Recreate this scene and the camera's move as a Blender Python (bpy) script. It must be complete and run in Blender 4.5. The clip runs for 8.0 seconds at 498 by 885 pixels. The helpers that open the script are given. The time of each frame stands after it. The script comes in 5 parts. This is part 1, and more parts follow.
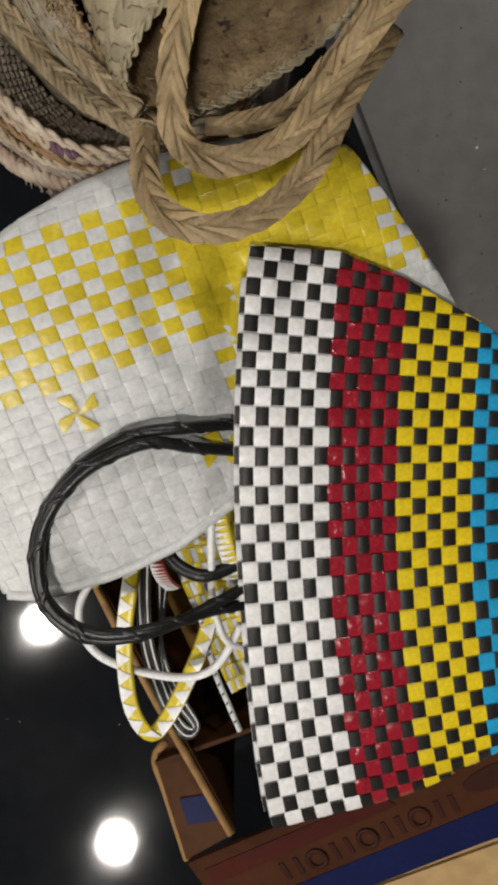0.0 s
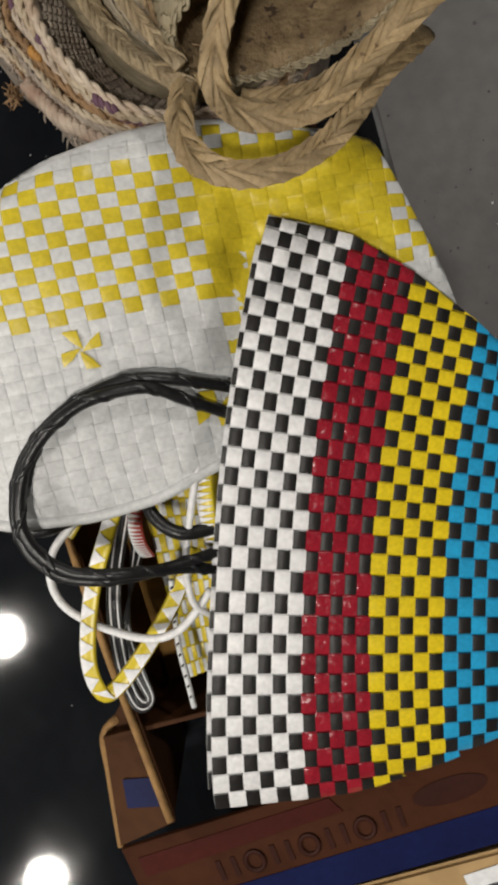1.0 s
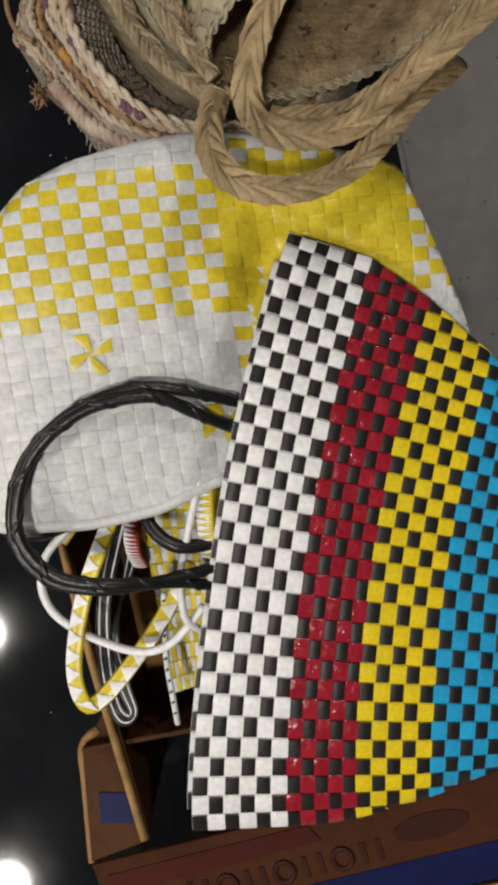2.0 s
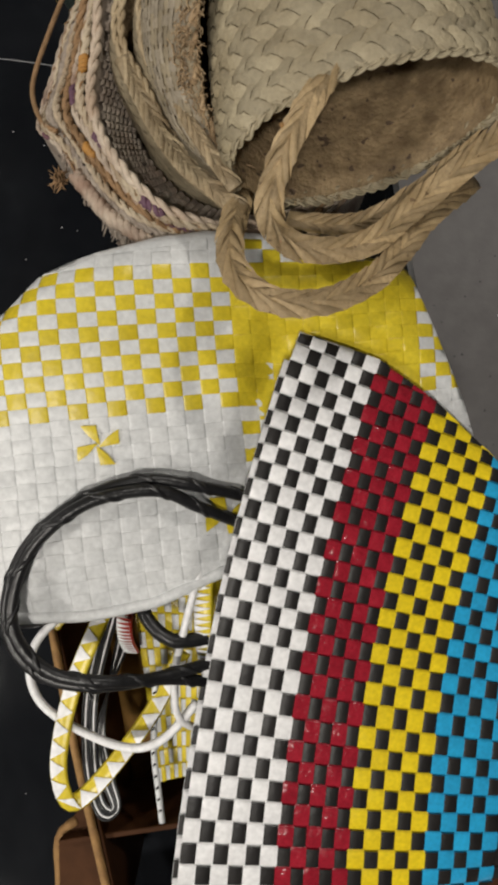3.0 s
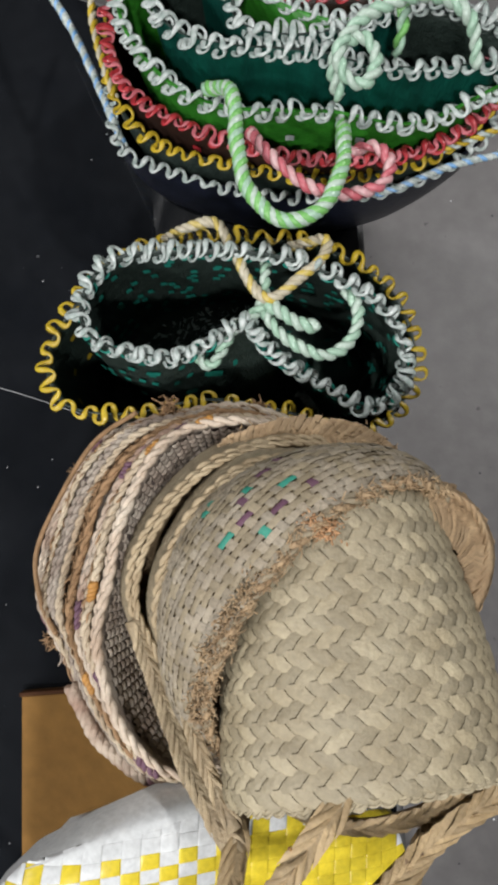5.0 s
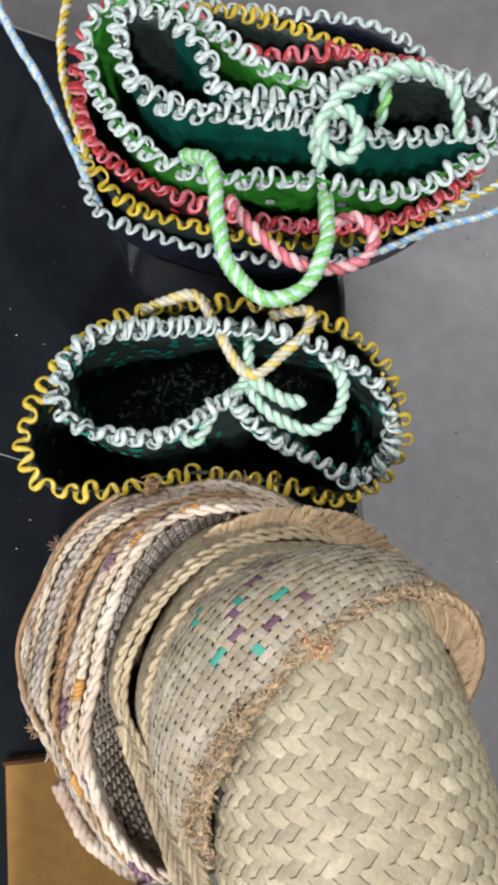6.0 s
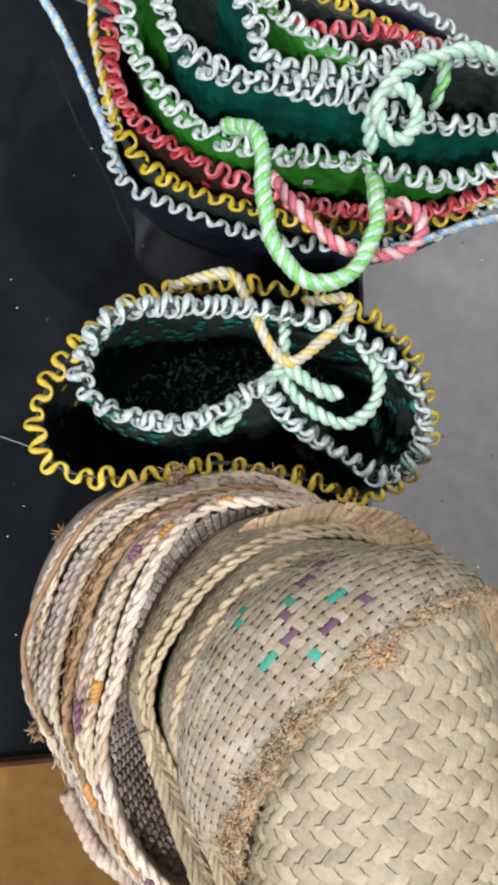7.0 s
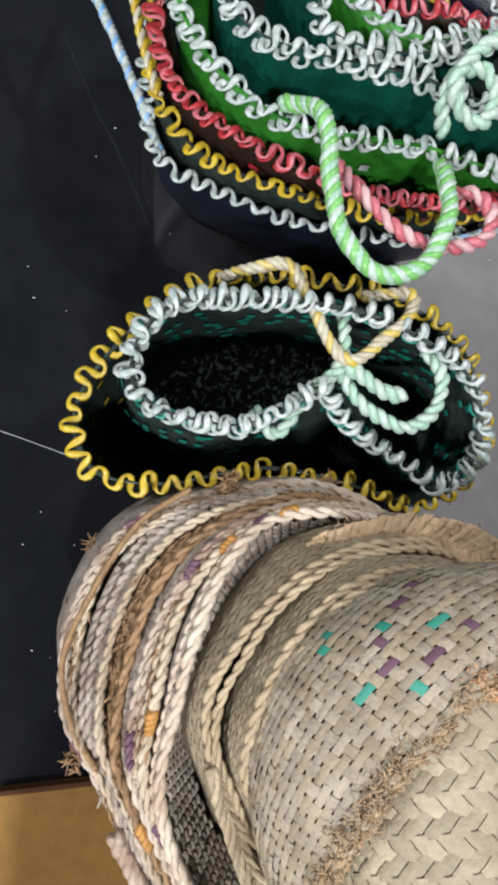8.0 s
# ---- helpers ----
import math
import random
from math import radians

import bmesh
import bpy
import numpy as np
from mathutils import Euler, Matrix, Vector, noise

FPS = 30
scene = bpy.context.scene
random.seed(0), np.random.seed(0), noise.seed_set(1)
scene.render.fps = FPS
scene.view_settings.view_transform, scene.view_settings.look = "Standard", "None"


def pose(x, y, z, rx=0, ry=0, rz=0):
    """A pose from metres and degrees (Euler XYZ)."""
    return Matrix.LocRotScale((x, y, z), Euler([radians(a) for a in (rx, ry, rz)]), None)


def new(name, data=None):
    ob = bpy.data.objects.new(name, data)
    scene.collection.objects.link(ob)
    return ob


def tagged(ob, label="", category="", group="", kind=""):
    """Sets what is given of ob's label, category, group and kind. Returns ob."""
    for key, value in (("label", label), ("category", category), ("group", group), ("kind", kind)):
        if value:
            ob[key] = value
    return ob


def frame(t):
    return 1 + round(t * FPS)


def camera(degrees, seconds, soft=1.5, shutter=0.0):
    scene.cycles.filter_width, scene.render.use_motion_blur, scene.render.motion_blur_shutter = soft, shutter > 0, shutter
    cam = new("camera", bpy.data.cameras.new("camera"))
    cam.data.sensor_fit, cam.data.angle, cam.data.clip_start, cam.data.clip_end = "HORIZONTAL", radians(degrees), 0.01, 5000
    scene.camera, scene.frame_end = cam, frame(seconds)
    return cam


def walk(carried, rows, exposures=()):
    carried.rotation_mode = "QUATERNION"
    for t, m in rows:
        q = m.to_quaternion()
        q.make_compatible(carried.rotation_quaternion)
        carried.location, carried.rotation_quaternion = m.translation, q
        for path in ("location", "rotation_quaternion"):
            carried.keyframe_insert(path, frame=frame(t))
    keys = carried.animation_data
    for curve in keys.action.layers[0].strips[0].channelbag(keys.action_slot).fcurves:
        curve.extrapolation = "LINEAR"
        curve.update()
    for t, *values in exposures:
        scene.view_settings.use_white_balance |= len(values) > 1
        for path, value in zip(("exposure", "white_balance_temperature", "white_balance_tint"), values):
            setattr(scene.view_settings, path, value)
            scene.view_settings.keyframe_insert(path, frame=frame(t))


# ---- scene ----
cam = camera(41.1, 8.0, soft=3.8)
PATH = [
    (0, 0.2598, 0.1334, 1.0593, -7.65, 8.59, 0.00),
    (0.5, 0.2771, 0.0928, 1.0697, -4.33, 7.44, 6.78),
    (1, 0.2655, 0.0784, 1.0721, -2.17, 8.47, 7.55),
    (1.5, 0.2558, 0.0770, 1.0671, -1.56, 8.85, 8.41),
    (1.7, 0.2588, 0.0771, 1.0673, -1.13, 8.40, 9.55),
    (2.8, 0.2429, 0.0996, 1.0696, 2.68, 7.21, 14.97),
    (3, 0.2372, 0.1081, 1.0689, 3.61, 6.55, 14.07),
    (3.5, 0.2055, 0.1671, 1.0758, 2.11, 6.42, 18.89),
    (4, 0.1720, 0.2795, 1.0900, 0.12, 6.15, 16.76),
    (4.5, 0.1383, 0.3624, 1.0912, 0.65, 4.48, 17.02),
    (5, 0.1096, 0.4323, 1.0983, 5.41, 2.13, 19.98),
    (5.2, 0.1024, 0.4564, 1.1012, 6.22, 2.31, 19.29),
    (6.3, 0.0703, 0.4933, 1.0934, 3.31, -4.13, 18.64),
    (6.5, 0.0630, 0.4895, 1.0939, 3.38, -7.15, 18.93),
    (7, 0.0296, 0.4716, 1.0657, 3.97, -4.28, 21.19),
    (7.5, -0.0085, 0.4670, 1.0396, 2.49, -5.92, 23.62),
    (8, -0.0218, 0.4583, 1.0253, 3.77, -6.98, 21.57),
]
walk(cam, [(t, pose(x, y, z, rx, ry, rz)) for t, x, y, z, rx, ry, rz in PATH], [(0, 0.3, 6350, 10), (1.5, 0.34, 6350, 10), (3.5, 0.42, 6350, 10), (4.5, 0.72, 6150, 10), (5.0, 1.14, 5850, 10), (6.3, 1.68, 5650, 10), (7, 1.65, 5650, 10), (8, 1.55, 5650, 10)])

# ---- light: a dim room under round ceiling downlights ----
TABLE, CEIL = 0.45, 2.6
world = bpy.data.worlds.new("room_air")
scene.world = world
world.use_nodes = True
world.node_tree.nodes["Background"].inputs[0].default_value = (0.86, 0.92, 1.0, 1)
world.node_tree.nodes["Background"].inputs[1].default_value = 0.12
# first two mirror in the tabletop; the rest are added, unseen, for brightness
LAMPS = [(-0.79, -2.17), (-1.12, -1.10), (-2.05, 0.55), (0.47, -0.65), (0.9, 1.9)]
LAMP_POWER = 18.0


# ---- materials ----
def mat(name, col, rough=0.5, col2=None, scale=60.0, amount=1.0, bump=0.0, bump_scale=300.0, metal=0.0, coat=0.0,
        vary=0.0, island=0.0, stretch=(1, 1, 1), spec=0.5, fine=None, rough_var=0.0):
    """Two scales of colour variation, fine relief, and a shade that differs from piece to piece."""
    m = bpy.data.materials.new(name)
    m.use_nodes = True
    nt = m.node_tree
    n, l = nt.nodes, nt.links
    b = n["Principled BSDF"]
    b.inputs["Roughness"].default_value, b.inputs["Metallic"].default_value = rough, metal
    b.inputs["Coat Weight"].default_value, b.inputs["Specular IOR Level"].default_value = coat, spec
    co = n.new("ShaderNodeTexCoord")
    mp = n.new("ShaderNodeMapping")
    mp.inputs["Scale"].default_value = stretch
    l.new(co.outputs["Object"], mp.inputs["Vector"])
    col2 = col2 or tuple(c * 0.8 for c in col)

    def noise_node(s, detail=4.0):
        t = n.new("ShaderNodeTexNoise")
        t.inputs["Scale"].default_value, t.inputs["Detail"].default_value = s, detail
        l.new(mp.outputs["Vector"], t.inputs["Vector"])
        return t

    def ramp(src, lo, hi):
        r = n.new("ShaderNodeMapRange")
        r.inputs[1].default_value, r.inputs[2].default_value = lo, hi
        l.new(src, r.inputs[0])
        return r.outputs[0]

    def mix(fac, a, c, mode="MIX"):
        x = n.new("ShaderNodeMix")
        x.data_type, x.blend_type = "RGBA", mode
        for s, v in ((x.inputs[0], fac), (x.inputs[6], a), (x.inputs[7], c)):
            if isinstance(v, (int, float)):
                s.default_value = v
            elif isinstance(v, tuple):
                s.default_value = (*v, 1)
            else:
                l.new(v, s)
        return x.outputs[2]

    big = ramp(noise_node(scale).outputs[0], 0.5 - 0.22 / amount, 0.5 + 0.22 / amount)
    out = mix(big, col, col2)
    small = ramp(noise_node(scale * 7).outputs[0], 0.35, 0.68)
    dark = mix(small, tuple(0.88 for _ in col), (1.06, 1.06, 1.06))
    out = mix(1.0, out, dark, "MULTIPLY")
    if fine:
        out = mix(ramp(noise_node(fine[0], 2.0).outputs[0], fine[1], fine[1] + 0.03), out, fine[2])
    for weight, source in ((vary, "ShaderNodeObjectInfo"), (island, "ShaderNodeNewGeometry")):
        if weight:
            r = n.new(source)
            shade = n.new("ShaderNodeMapRange")
            shade.inputs[3].default_value, shade.inputs[4].default_value = 1 - weight, 1 + weight * 0.6
            l.new(r.outputs["Random" if source.endswith("Info") else "Random Per Island"], shade.inputs[0])
            comb = n.new("ShaderNodeCombineColor")
            for k in range(3):
                l.new(shade.outputs[0], comb.inputs[k])
            out = mix(1.0, out, comb.outputs[0], "MULTIPLY")
    l.new(out, b.inputs["Base Color"])
    if rough_var:
        rr = n.new("ShaderNodeMapRange")
        rr.inputs[3].default_value, rr.inputs[4].default_value = max(0.02, rough - rough_var), rough + rough_var
        l.new(noise_node(scale * 2.5).outputs[0], rr.inputs[0])
        l.new(rr.outputs[0], b.inputs["Roughness"])
    if bump:
        bp = n.new("ShaderNodeBump")
        bp.inputs["Strength"].default_value, bp.inputs["Distance"].default_value = bump, 0.002
        l.new(noise_node(bump_scale).outputs[0], bp.inputs["Height"])
        l.new(bp.outputs[0], b.inputs["Normal"])
    return m


M = dict(
    black_top=mat("black_lacquer", (0.006, 0.007, 0.009), 0.06, (0.011, 0.012, 0.014), 9, 1.0, 0.01, 60, rough_var=0.025, fine=(240, 0.78, (0.06, 0.06, 0.065))),
    lip=mat("worn_edge_strip", (0.22, 0.22, 0.22), 0.4, (0.12, 0.12, 0.12), 30, 1.5, 0.1),
    side=mat("dark_plinth_board", (0.07, 0.068, 0.068), 0.5, (0.035, 0.034, 0.034), 14, 1.6, 0.1, 120, fine=(110, 0.68, (0.22, 0.22, 0.21))),
    floor=mat("grey_floor", (0.155, 0.146, 0.144), 0.5, (0.130, 0.122, 0.120), 5, 0.8, 0.12, 160, rough_var=0.08, fine=(55, 0.735, (0.06, 0.055, 0.055))),
    wall=mat("painted_wall", (0.34, 0.34, 0.34), 0.8, (0.3, 0.3, 0.3), 3),
    ceiling=mat("dim_ceiling", (0.20, 0.215, 0.235), 0.8, (0.17, 0.185, 0.20), 3),
    white=mat("white_plastic_strip", (0.85, 0.85, 0.85), 0.38, (0.78, 0.78, 0.79), 40, 0.8, 0.12, 220, island=0.05, vary=0.05),
    black=mat("black_plastic_strip", (0.012, 0.011, 0.011), 0.45, (0.022, 0.020, 0.019), 60, 1.0, 0.2, 200, vary=0.2, spec=0.32),
    red=mat("red_plastic_strip", (0.36, 0.018, 0.034), 0.20, (0.26, 0.012, 0.024), 70, 1.0, 1.0, 110, vary=0.12),
    yellow=mat("yellow_plastic_strip", (0.80, 0.61, 0.015), 0.36, (0.72, 0.53, 0.012), 50, 0.9, 0.15, 200, vary=0.07),
    blue=mat("blue_plastic_strip", (0.025, 0.39, 0.70), 0.36, (0.025, 0.33, 0.62), 50, 0.9, 0.15, 200, vary=0.08),
    bag_white=mat("translucent_white_strip", (0.69, 0.70, 0.70), 0.42, (0.61, 0.625, 0.63), 40, 1.0, 0.12, 200, vary=0.05),
    lime=mat("lemon_yellow_strip", (0.70, 0.56, 0.035), 0.33, (0.6, 0.46, 0.02), 45, 1.0, 0.12, 200, vary=0.07),
    handle=mat("black_vinyl", (0.008, 0.008, 0.009), 0.36, (0.015, 0.015, 0.016), 80, 1.0, 0.25, 240),
    palm=mat("dried_palm_leaf", (0.43, 0.315, 0.17), 0.62, (0.29, 0.205, 0.10), 55, 1.5, 0.5, 420, island=0.28, fine=(150, 0.70, (0.14, 0.085, 0.04))),
    palm_pale=mat("pale_palm_leaf", (0.33, 0.275, 0.185), 0.6, (0.235, 0.19, 0.12), 55, 1.3, 0.3, 420, island=0.16),
    palm_green=mat("greyish_palm_leaf", (0.385, 0.33, 0.22), 0.6, (0.29, 0.24, 0.15), 40, 1.3, 0.4, 420, island=0.26),
    # darker palm: shade inside baskets and between leaves is put into its colour
    palm_shaded=mat("shaded_palm_lining", (0.30, 0.215, 0.115), 0.75, (0.17, 0.115, 0.058), 90, 1.7, 0.9, 300, fine=(120, 0.66, (0.08, 0.05, 0.03))),
    brown_fibre=mat("brown_fibre", (0.33, 0.20, 0.10), 0.8, (0.22, 0.13, 0.06), 120, 1.5, 0.8, 300, island=0.25),
    cream_rope=mat("cream_grass_rope", (0.54, 0.455, 0.36), 0.7, (0.30, 0.20, 0.145), 22, 2.2, 0.7, 380, island=0.22, fine=(26, 0.665, (0.15, 0.07, 0.085))),
    pale_rope=mat("pale_grass_rope", (0.52, 0.435, 0.315), 0.7, (0.37, 0.28, 0.185), 30, 1.6, 0.6, 380, island=0.15, fine=(90, 0.70, (0.20, 0.12, 0.08))),
    white_rope=mat("whitish_grass_rope", (0.64, 0.55, 0.44), 0.65, (0.44, 0.33, 0.24), 34, 1.4, 0.6, 380, island=0.1),
    palm_rope=mat("twisted_palm_rope", (0.44, 0.35, 0.22), 0.62, (0.32, 0.24, 0.14), 50, 1.4, 0.5, 420, island=0.2),
    palm_tan=mat("tan_palm_fibre", (0.46, 0.33, 0.19), 0.7, (0.34, 0.23, 0.125), 60, 1.5, 0.7, 300, island=0.25),
    palm_grey=mat("greyed_palm_leaf", (0.36, 0.31, 0.235), 0.62, (0.265, 0.22, 0.155), 55, 1.4, 0.4, 420, island=0.2),
    orange_leaf=mat("orange_dyed_leaf", (0.45, 0.22, 0.045), 0.6, None, 80, island=0.2),
    grey_weave=mat("grey_mauve_weave", (0.40, 0.345, 0.285), 0.75, (0.25, 0.195, 0.155), 60, 1.6, 0.8, 260, island=0.3, fine=(95, 0.66, (0.05, 0.035, 0.03))),
    purple=mat("purple_dyed_leaf", (0.13, 0.060, 0.095), 0.6, None, 80, island=0.2),
    teal=mat("teal_dyed_leaf", (0.05, 0.28, 0.20), 0.55, None, 80, island=0.25),
    orange=mat("frayed_orange_fibre", (0.58, 0.33, 0.16), 0.75, (0.48, 0.28, 0.14), 140, 1.5, 0.5, 400, island=0.3),
    card=mat("corrugated_cardboard", (0.25, 0.135, 0.036), 0.72, (0.20, 0.105, 0.027), 12, 1.2, 0.15, 260, stretch=(1, 1, 1), spec=0.12),
    card_printed=mat("brown_printed_cardboard", (0.062, 0.022, 0.010), 0.65, (0.046, 0.016, 0.008), 12, 1.3, 0.12, 260, spec=0.08),
    # carton walls and flap lie in shade; this colour holds that darkening
    card_shaded=mat("shaded_brown_cardboard", (0.072, 0.030, 0.012), 0.72, (0.054, 0.022, 0.009), 14, 1.3, 0.15, 260, spec=0.12),
    card_pale=mat("pale_cardboard", (0.43, 0.29, 0.14), 0.72, (0.38, 0.25, 0.115), 10, 1.2, 0.12, 260, spec=0.12),
    card_edge=mat("cardboard_edge", (0.34, 0.19, 0.065), 0.8, (0.24, 0.13, 0.045), 90, 1.6, 0.5, 420),
    print_red=mat("dark_red_print", (0.060, 0.010, 0.007), 0.55, (0.048, 0.009, 0.006), 25, 1.2, spec=0.15),
    print_blue=mat("navy_blue_print", (0.006, 0.010, 0.060), 0.55, (0.005, 0.008, 0.048), 25, 1.2, spec=0.15),
    print_brown=mat("brown_lettering_print", (0.040, 0.012, 0.008), 0.6, None, 25, 1.2, spec=0.15),
    paper=mat("label_paper", (0.76, 0.77, 0.78), 0.6, (0.7, 0.71, 0.72), 20),
    ink=mat("label_ink", (0.05, 0.05, 0.055), 0.6),
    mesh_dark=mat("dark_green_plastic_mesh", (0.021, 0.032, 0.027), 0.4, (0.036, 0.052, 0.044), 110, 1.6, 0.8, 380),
    mesh_green=mat("deep_green_plastic_mesh", (0.008, 0.085, 0.062), 0.4, (0.006, 0.055, 0.042), 60, 1.4, 0.5, 380, stretch=(1, 1, 0.25)),
    mesh_leaf=mat("leaf_green_plastic", (0.045, 0.24, 0.02), 0.4, (0.03, 0.17, 0.015), 60, 1.2, 0.4, 300),
    mesh_brown=mat("dark_brown_plastic_mesh", (0.025, 0.014, 0.010), 0.45, (0.04, 0.018, 0.012), 80, 1.4, 0.5, 380),
    mesh_navy=mat("navy_plastic_mesh", (0.006, 0.008, 0.016), 0.4, (0.01, 0.013, 0.028), 80, 1.4, 0.5, 380),
    r_white=mat("clear_white_ribbon", (0.54, 0.58, 0.56), 0.3, (0.30, 0.36, 0.335), 170, 1.6, 0.2, 300),
    r_yellow=mat("mustard_ribbon", (0.52, 0.38, 0.02), 0.32, (0.4, 0.28, 0.015), 90, 1.3, 0.2, 300),
    r_red=mat("red_ribbon", (0.42, 0.035, 0.045), 0.3, (0.3, 0.025, 0.03), 90, 1.3, 0.2, 300),
    r_blush=mat("pale_pink_cord_strand", (0.60, 0.40, 0.40), 0.35, (0.54, 0.26, 0.28), 120, 1.5),
    r_straw=mat("straw_yellow_cord_strand", (0.56, 0.42, 0.05), 0.35, (0.52, 0.43, 0.18), 120, 1.5),
    r_pink=mat("pink_cord_strand", (0.54, 0.16, 0.19), 0.35, (0.42, 0.09, 0.11), 90, 1.2),
    r_mint=mat("mint_cord_strand", (0.37, 0.53, 0.41), 0.3, (0.30, 0.46, 0.34), 90, 1.2, 0.15),
    r_green=mat("apple_green_cord_strand", (0.21, 0.48, 0.14), 0.32, (0.16, 0.40, 0.10), 90, 1.2, 0.15),
    r_blue=mat("sky_blue_cord_strand", (0.16, 0.36, 0.66), 0.35, (0.3, 0.45, 0.66), 90, 1.2),
    r_teal=mat("teal_ribbon_fleck", (0.03, 0.26, 0.20), 0.35, None, 90, island=0.3),
    r_cream=mat("cream_cord_strand", (0.52, 0.48, 0.37), 0.4, (0.42, 0.37, 0.25), 90, 1.2, 0.15),
    r_pale=mat("pale_mint_cord_strand", (0.46, 0.56, 0.48), 0.3, (0.40, 0.50, 0.42), 90, 1.2, 0.15),
    strap_red=mat("red_strap", (0.42, 0.04, 0.025), 0.35, None, 60),
    wire_black=mat("black_wire_plastic", (0.012, 0.012, 0.013), 0.3),
    thread=mat("loose_thread", (0.35, 0.35, 0.36), 0.6),
    lamp_rim=mat("white_lamp_rim", (0.8, 0.8, 0.8), 0.4),
)


# ---- building helpers ----
def mesh_from(name, verts, faces, smooth=True):
    me = bpy.data.meshes.new(name)
    me.from_pydata([tuple(v) for v in verts], [], faces)
    me.update()
    if smooth:
        me.polygons.foreach_set("use_smooth", [True] * len(me.polygons))
    return me


def part(name, shape, material, parent=None, label="", kind=""):
    """Links a (verts, faces) pair, a mesh or a bmesh as one object under a thing or a part."""
    if isinstance(shape, tuple):
        me = mesh_from(name, *shape)
    elif isinstance(shape, bmesh.types.BMesh):
        me = bpy.data.meshes.new(name)
        shape.to_mesh(me)
        shape.free()
    else:
        me = shape
    if not me.materials:
        me.materials.append(material)
    ob = new(name, me)
    ob.parent = parent
    return tagged(ob, label=label, kind=kind)


def thing(name, label, category, group="", at=(0, 0, 0)):
    ob = new(name)
    ob.empty_display_size = 0.02
    return tagged(ob, label, category, group)


def merged(shapes):
    vs, fs = [], []
    for v, f in shapes:
        o = len(vs)
        vs.extend(v)
        fs.extend(tuple(i + o for i in q) for q in f)
    return vs, fs


def V(p):
    return np.array(p, float)


def smooth_line(points, n, closed=False):
    """n points of a Catmull-Rom curve through the given ones, evenly spread."""
    p = V(points)
    k = len(p)
    out = []
    spans = k if closed else k - 1
    for s in range(spans):
        idx = [(s + d) % k if closed else min(max(s + d, 0), k - 1) for d in (-1, 0, 1, 2)]
        a, b, c, d = p[idx]
        for t in np.linspace(0, 1, 24, endpoint=False):
            out.append(0.5 * (2 * b + (c - a) * t + (2 * a - 5 * b + 4 * c - d) * t * t + (3 * b - a - 3 * c + d) * t ** 3))
    out.append(out[0] if closed else p[-1])
    out = V(out)
    run = np.r_[0, np.cumsum(np.linalg.norm(np.diff(out, axis=0), axis=1))]
    at = np.linspace(0, run[-1], n, endpoint=not closed)
    return np.stack([np.interp(at, run, out[:, j]) for j in range(3)], 1)


def frames_along(line, closed=False, up=(0, 0, 1)):
    """Tangent, side and up at each point of a line."""
    if closed:
        t = np.roll(line, -1, 0) - np.roll(line, 1, 0)
    else:
        t = np.gradient(line, axis=0)
    t /= np.maximum(np.linalg.norm(t, axis=1)[:, None], 1e-9)
    side = np.cross(np.broadcast_to(V(up), t.shape), t)
    weak = np.linalg.norm(side, axis=1) < 0.05
    side[weak] = np.cross(np.broadcast_to(V((0.3, 1, 0.2)), t.shape), t)[weak]
    side /= np.maximum(np.linalg.norm(side, axis=1)[:, None], 1e-9)
    return t, side, np.cross(t, side)


def tube(line, r, seg=6, closed=False, flat=1.0, up=(0, 0, 1)):
    """A tube along a line; r is one radius or one a point; flat squeezes it upwards."""
    line = V(line)
    t, s, u = frames_along(line, closed, up)
    rr = np.broadcast_to(V(r), (len(line),))
    vs = []
    for k in range(len(line)):
        for a in range(seg):
            w = 2 * math.pi * a / seg
            vs.append(line[k] + rr[k] * (math.cos(w) * s[k] + flat * math.sin(w) * u[k]))
    fs = []
    n = len(line)
    for k in range(n if closed else n - 1):
        for a in range(seg):
            b, k2 = (a + 1) % seg, (k + 1) % n
            fs.append((k * seg + a, k * seg + b, k2 * seg + b, k2 * seg + a))
    if not closed:
        fs.append(tuple(range(seg))[::-1])
        fs.append(tuple((n - 1) * seg + a for a in range(seg)))
    return vs, fs


def cord(parent, points, r, mats, turns_per_m=55, closed=False, strands=2, fat=0.62, name="strand", squash=1.0, whole="", label=""):
    """A rope of twisted strands, each a part of its own; with whole, they hang together under that part."""
    probe = smooth_line(points, 60, closed)
    length = np.linalg.norm(np.diff(probe, axis=0), axis=1).sum()
    turns = max(2, round(length * turns_per_m))
    line = smooth_line(points, turns * 8, closed)
    t, s, u = frames_along(line, closed)
    for k in range(strands):
        w = 2 * math.pi * (np.arange(len(line)) * turns / len(line) + k / strands)
        wob = 1 + 0.10 * np.sin(np.arange(len(line)) * 0.37 + k)
        path = line + (r * (1 - fat) * wob)[:, None] * 1.35 * (np.cos(w)[:, None] * s + squash * np.sin(w)[:, None] * u)
        if whole and not k:
            parent = part(whole, tube(path, r * fat * wob, 6, closed), mats[0], parent, label)
        else:
            part(name, tube(path, r * fat * wob, 6, closed), mats[k % len(mats)], parent)


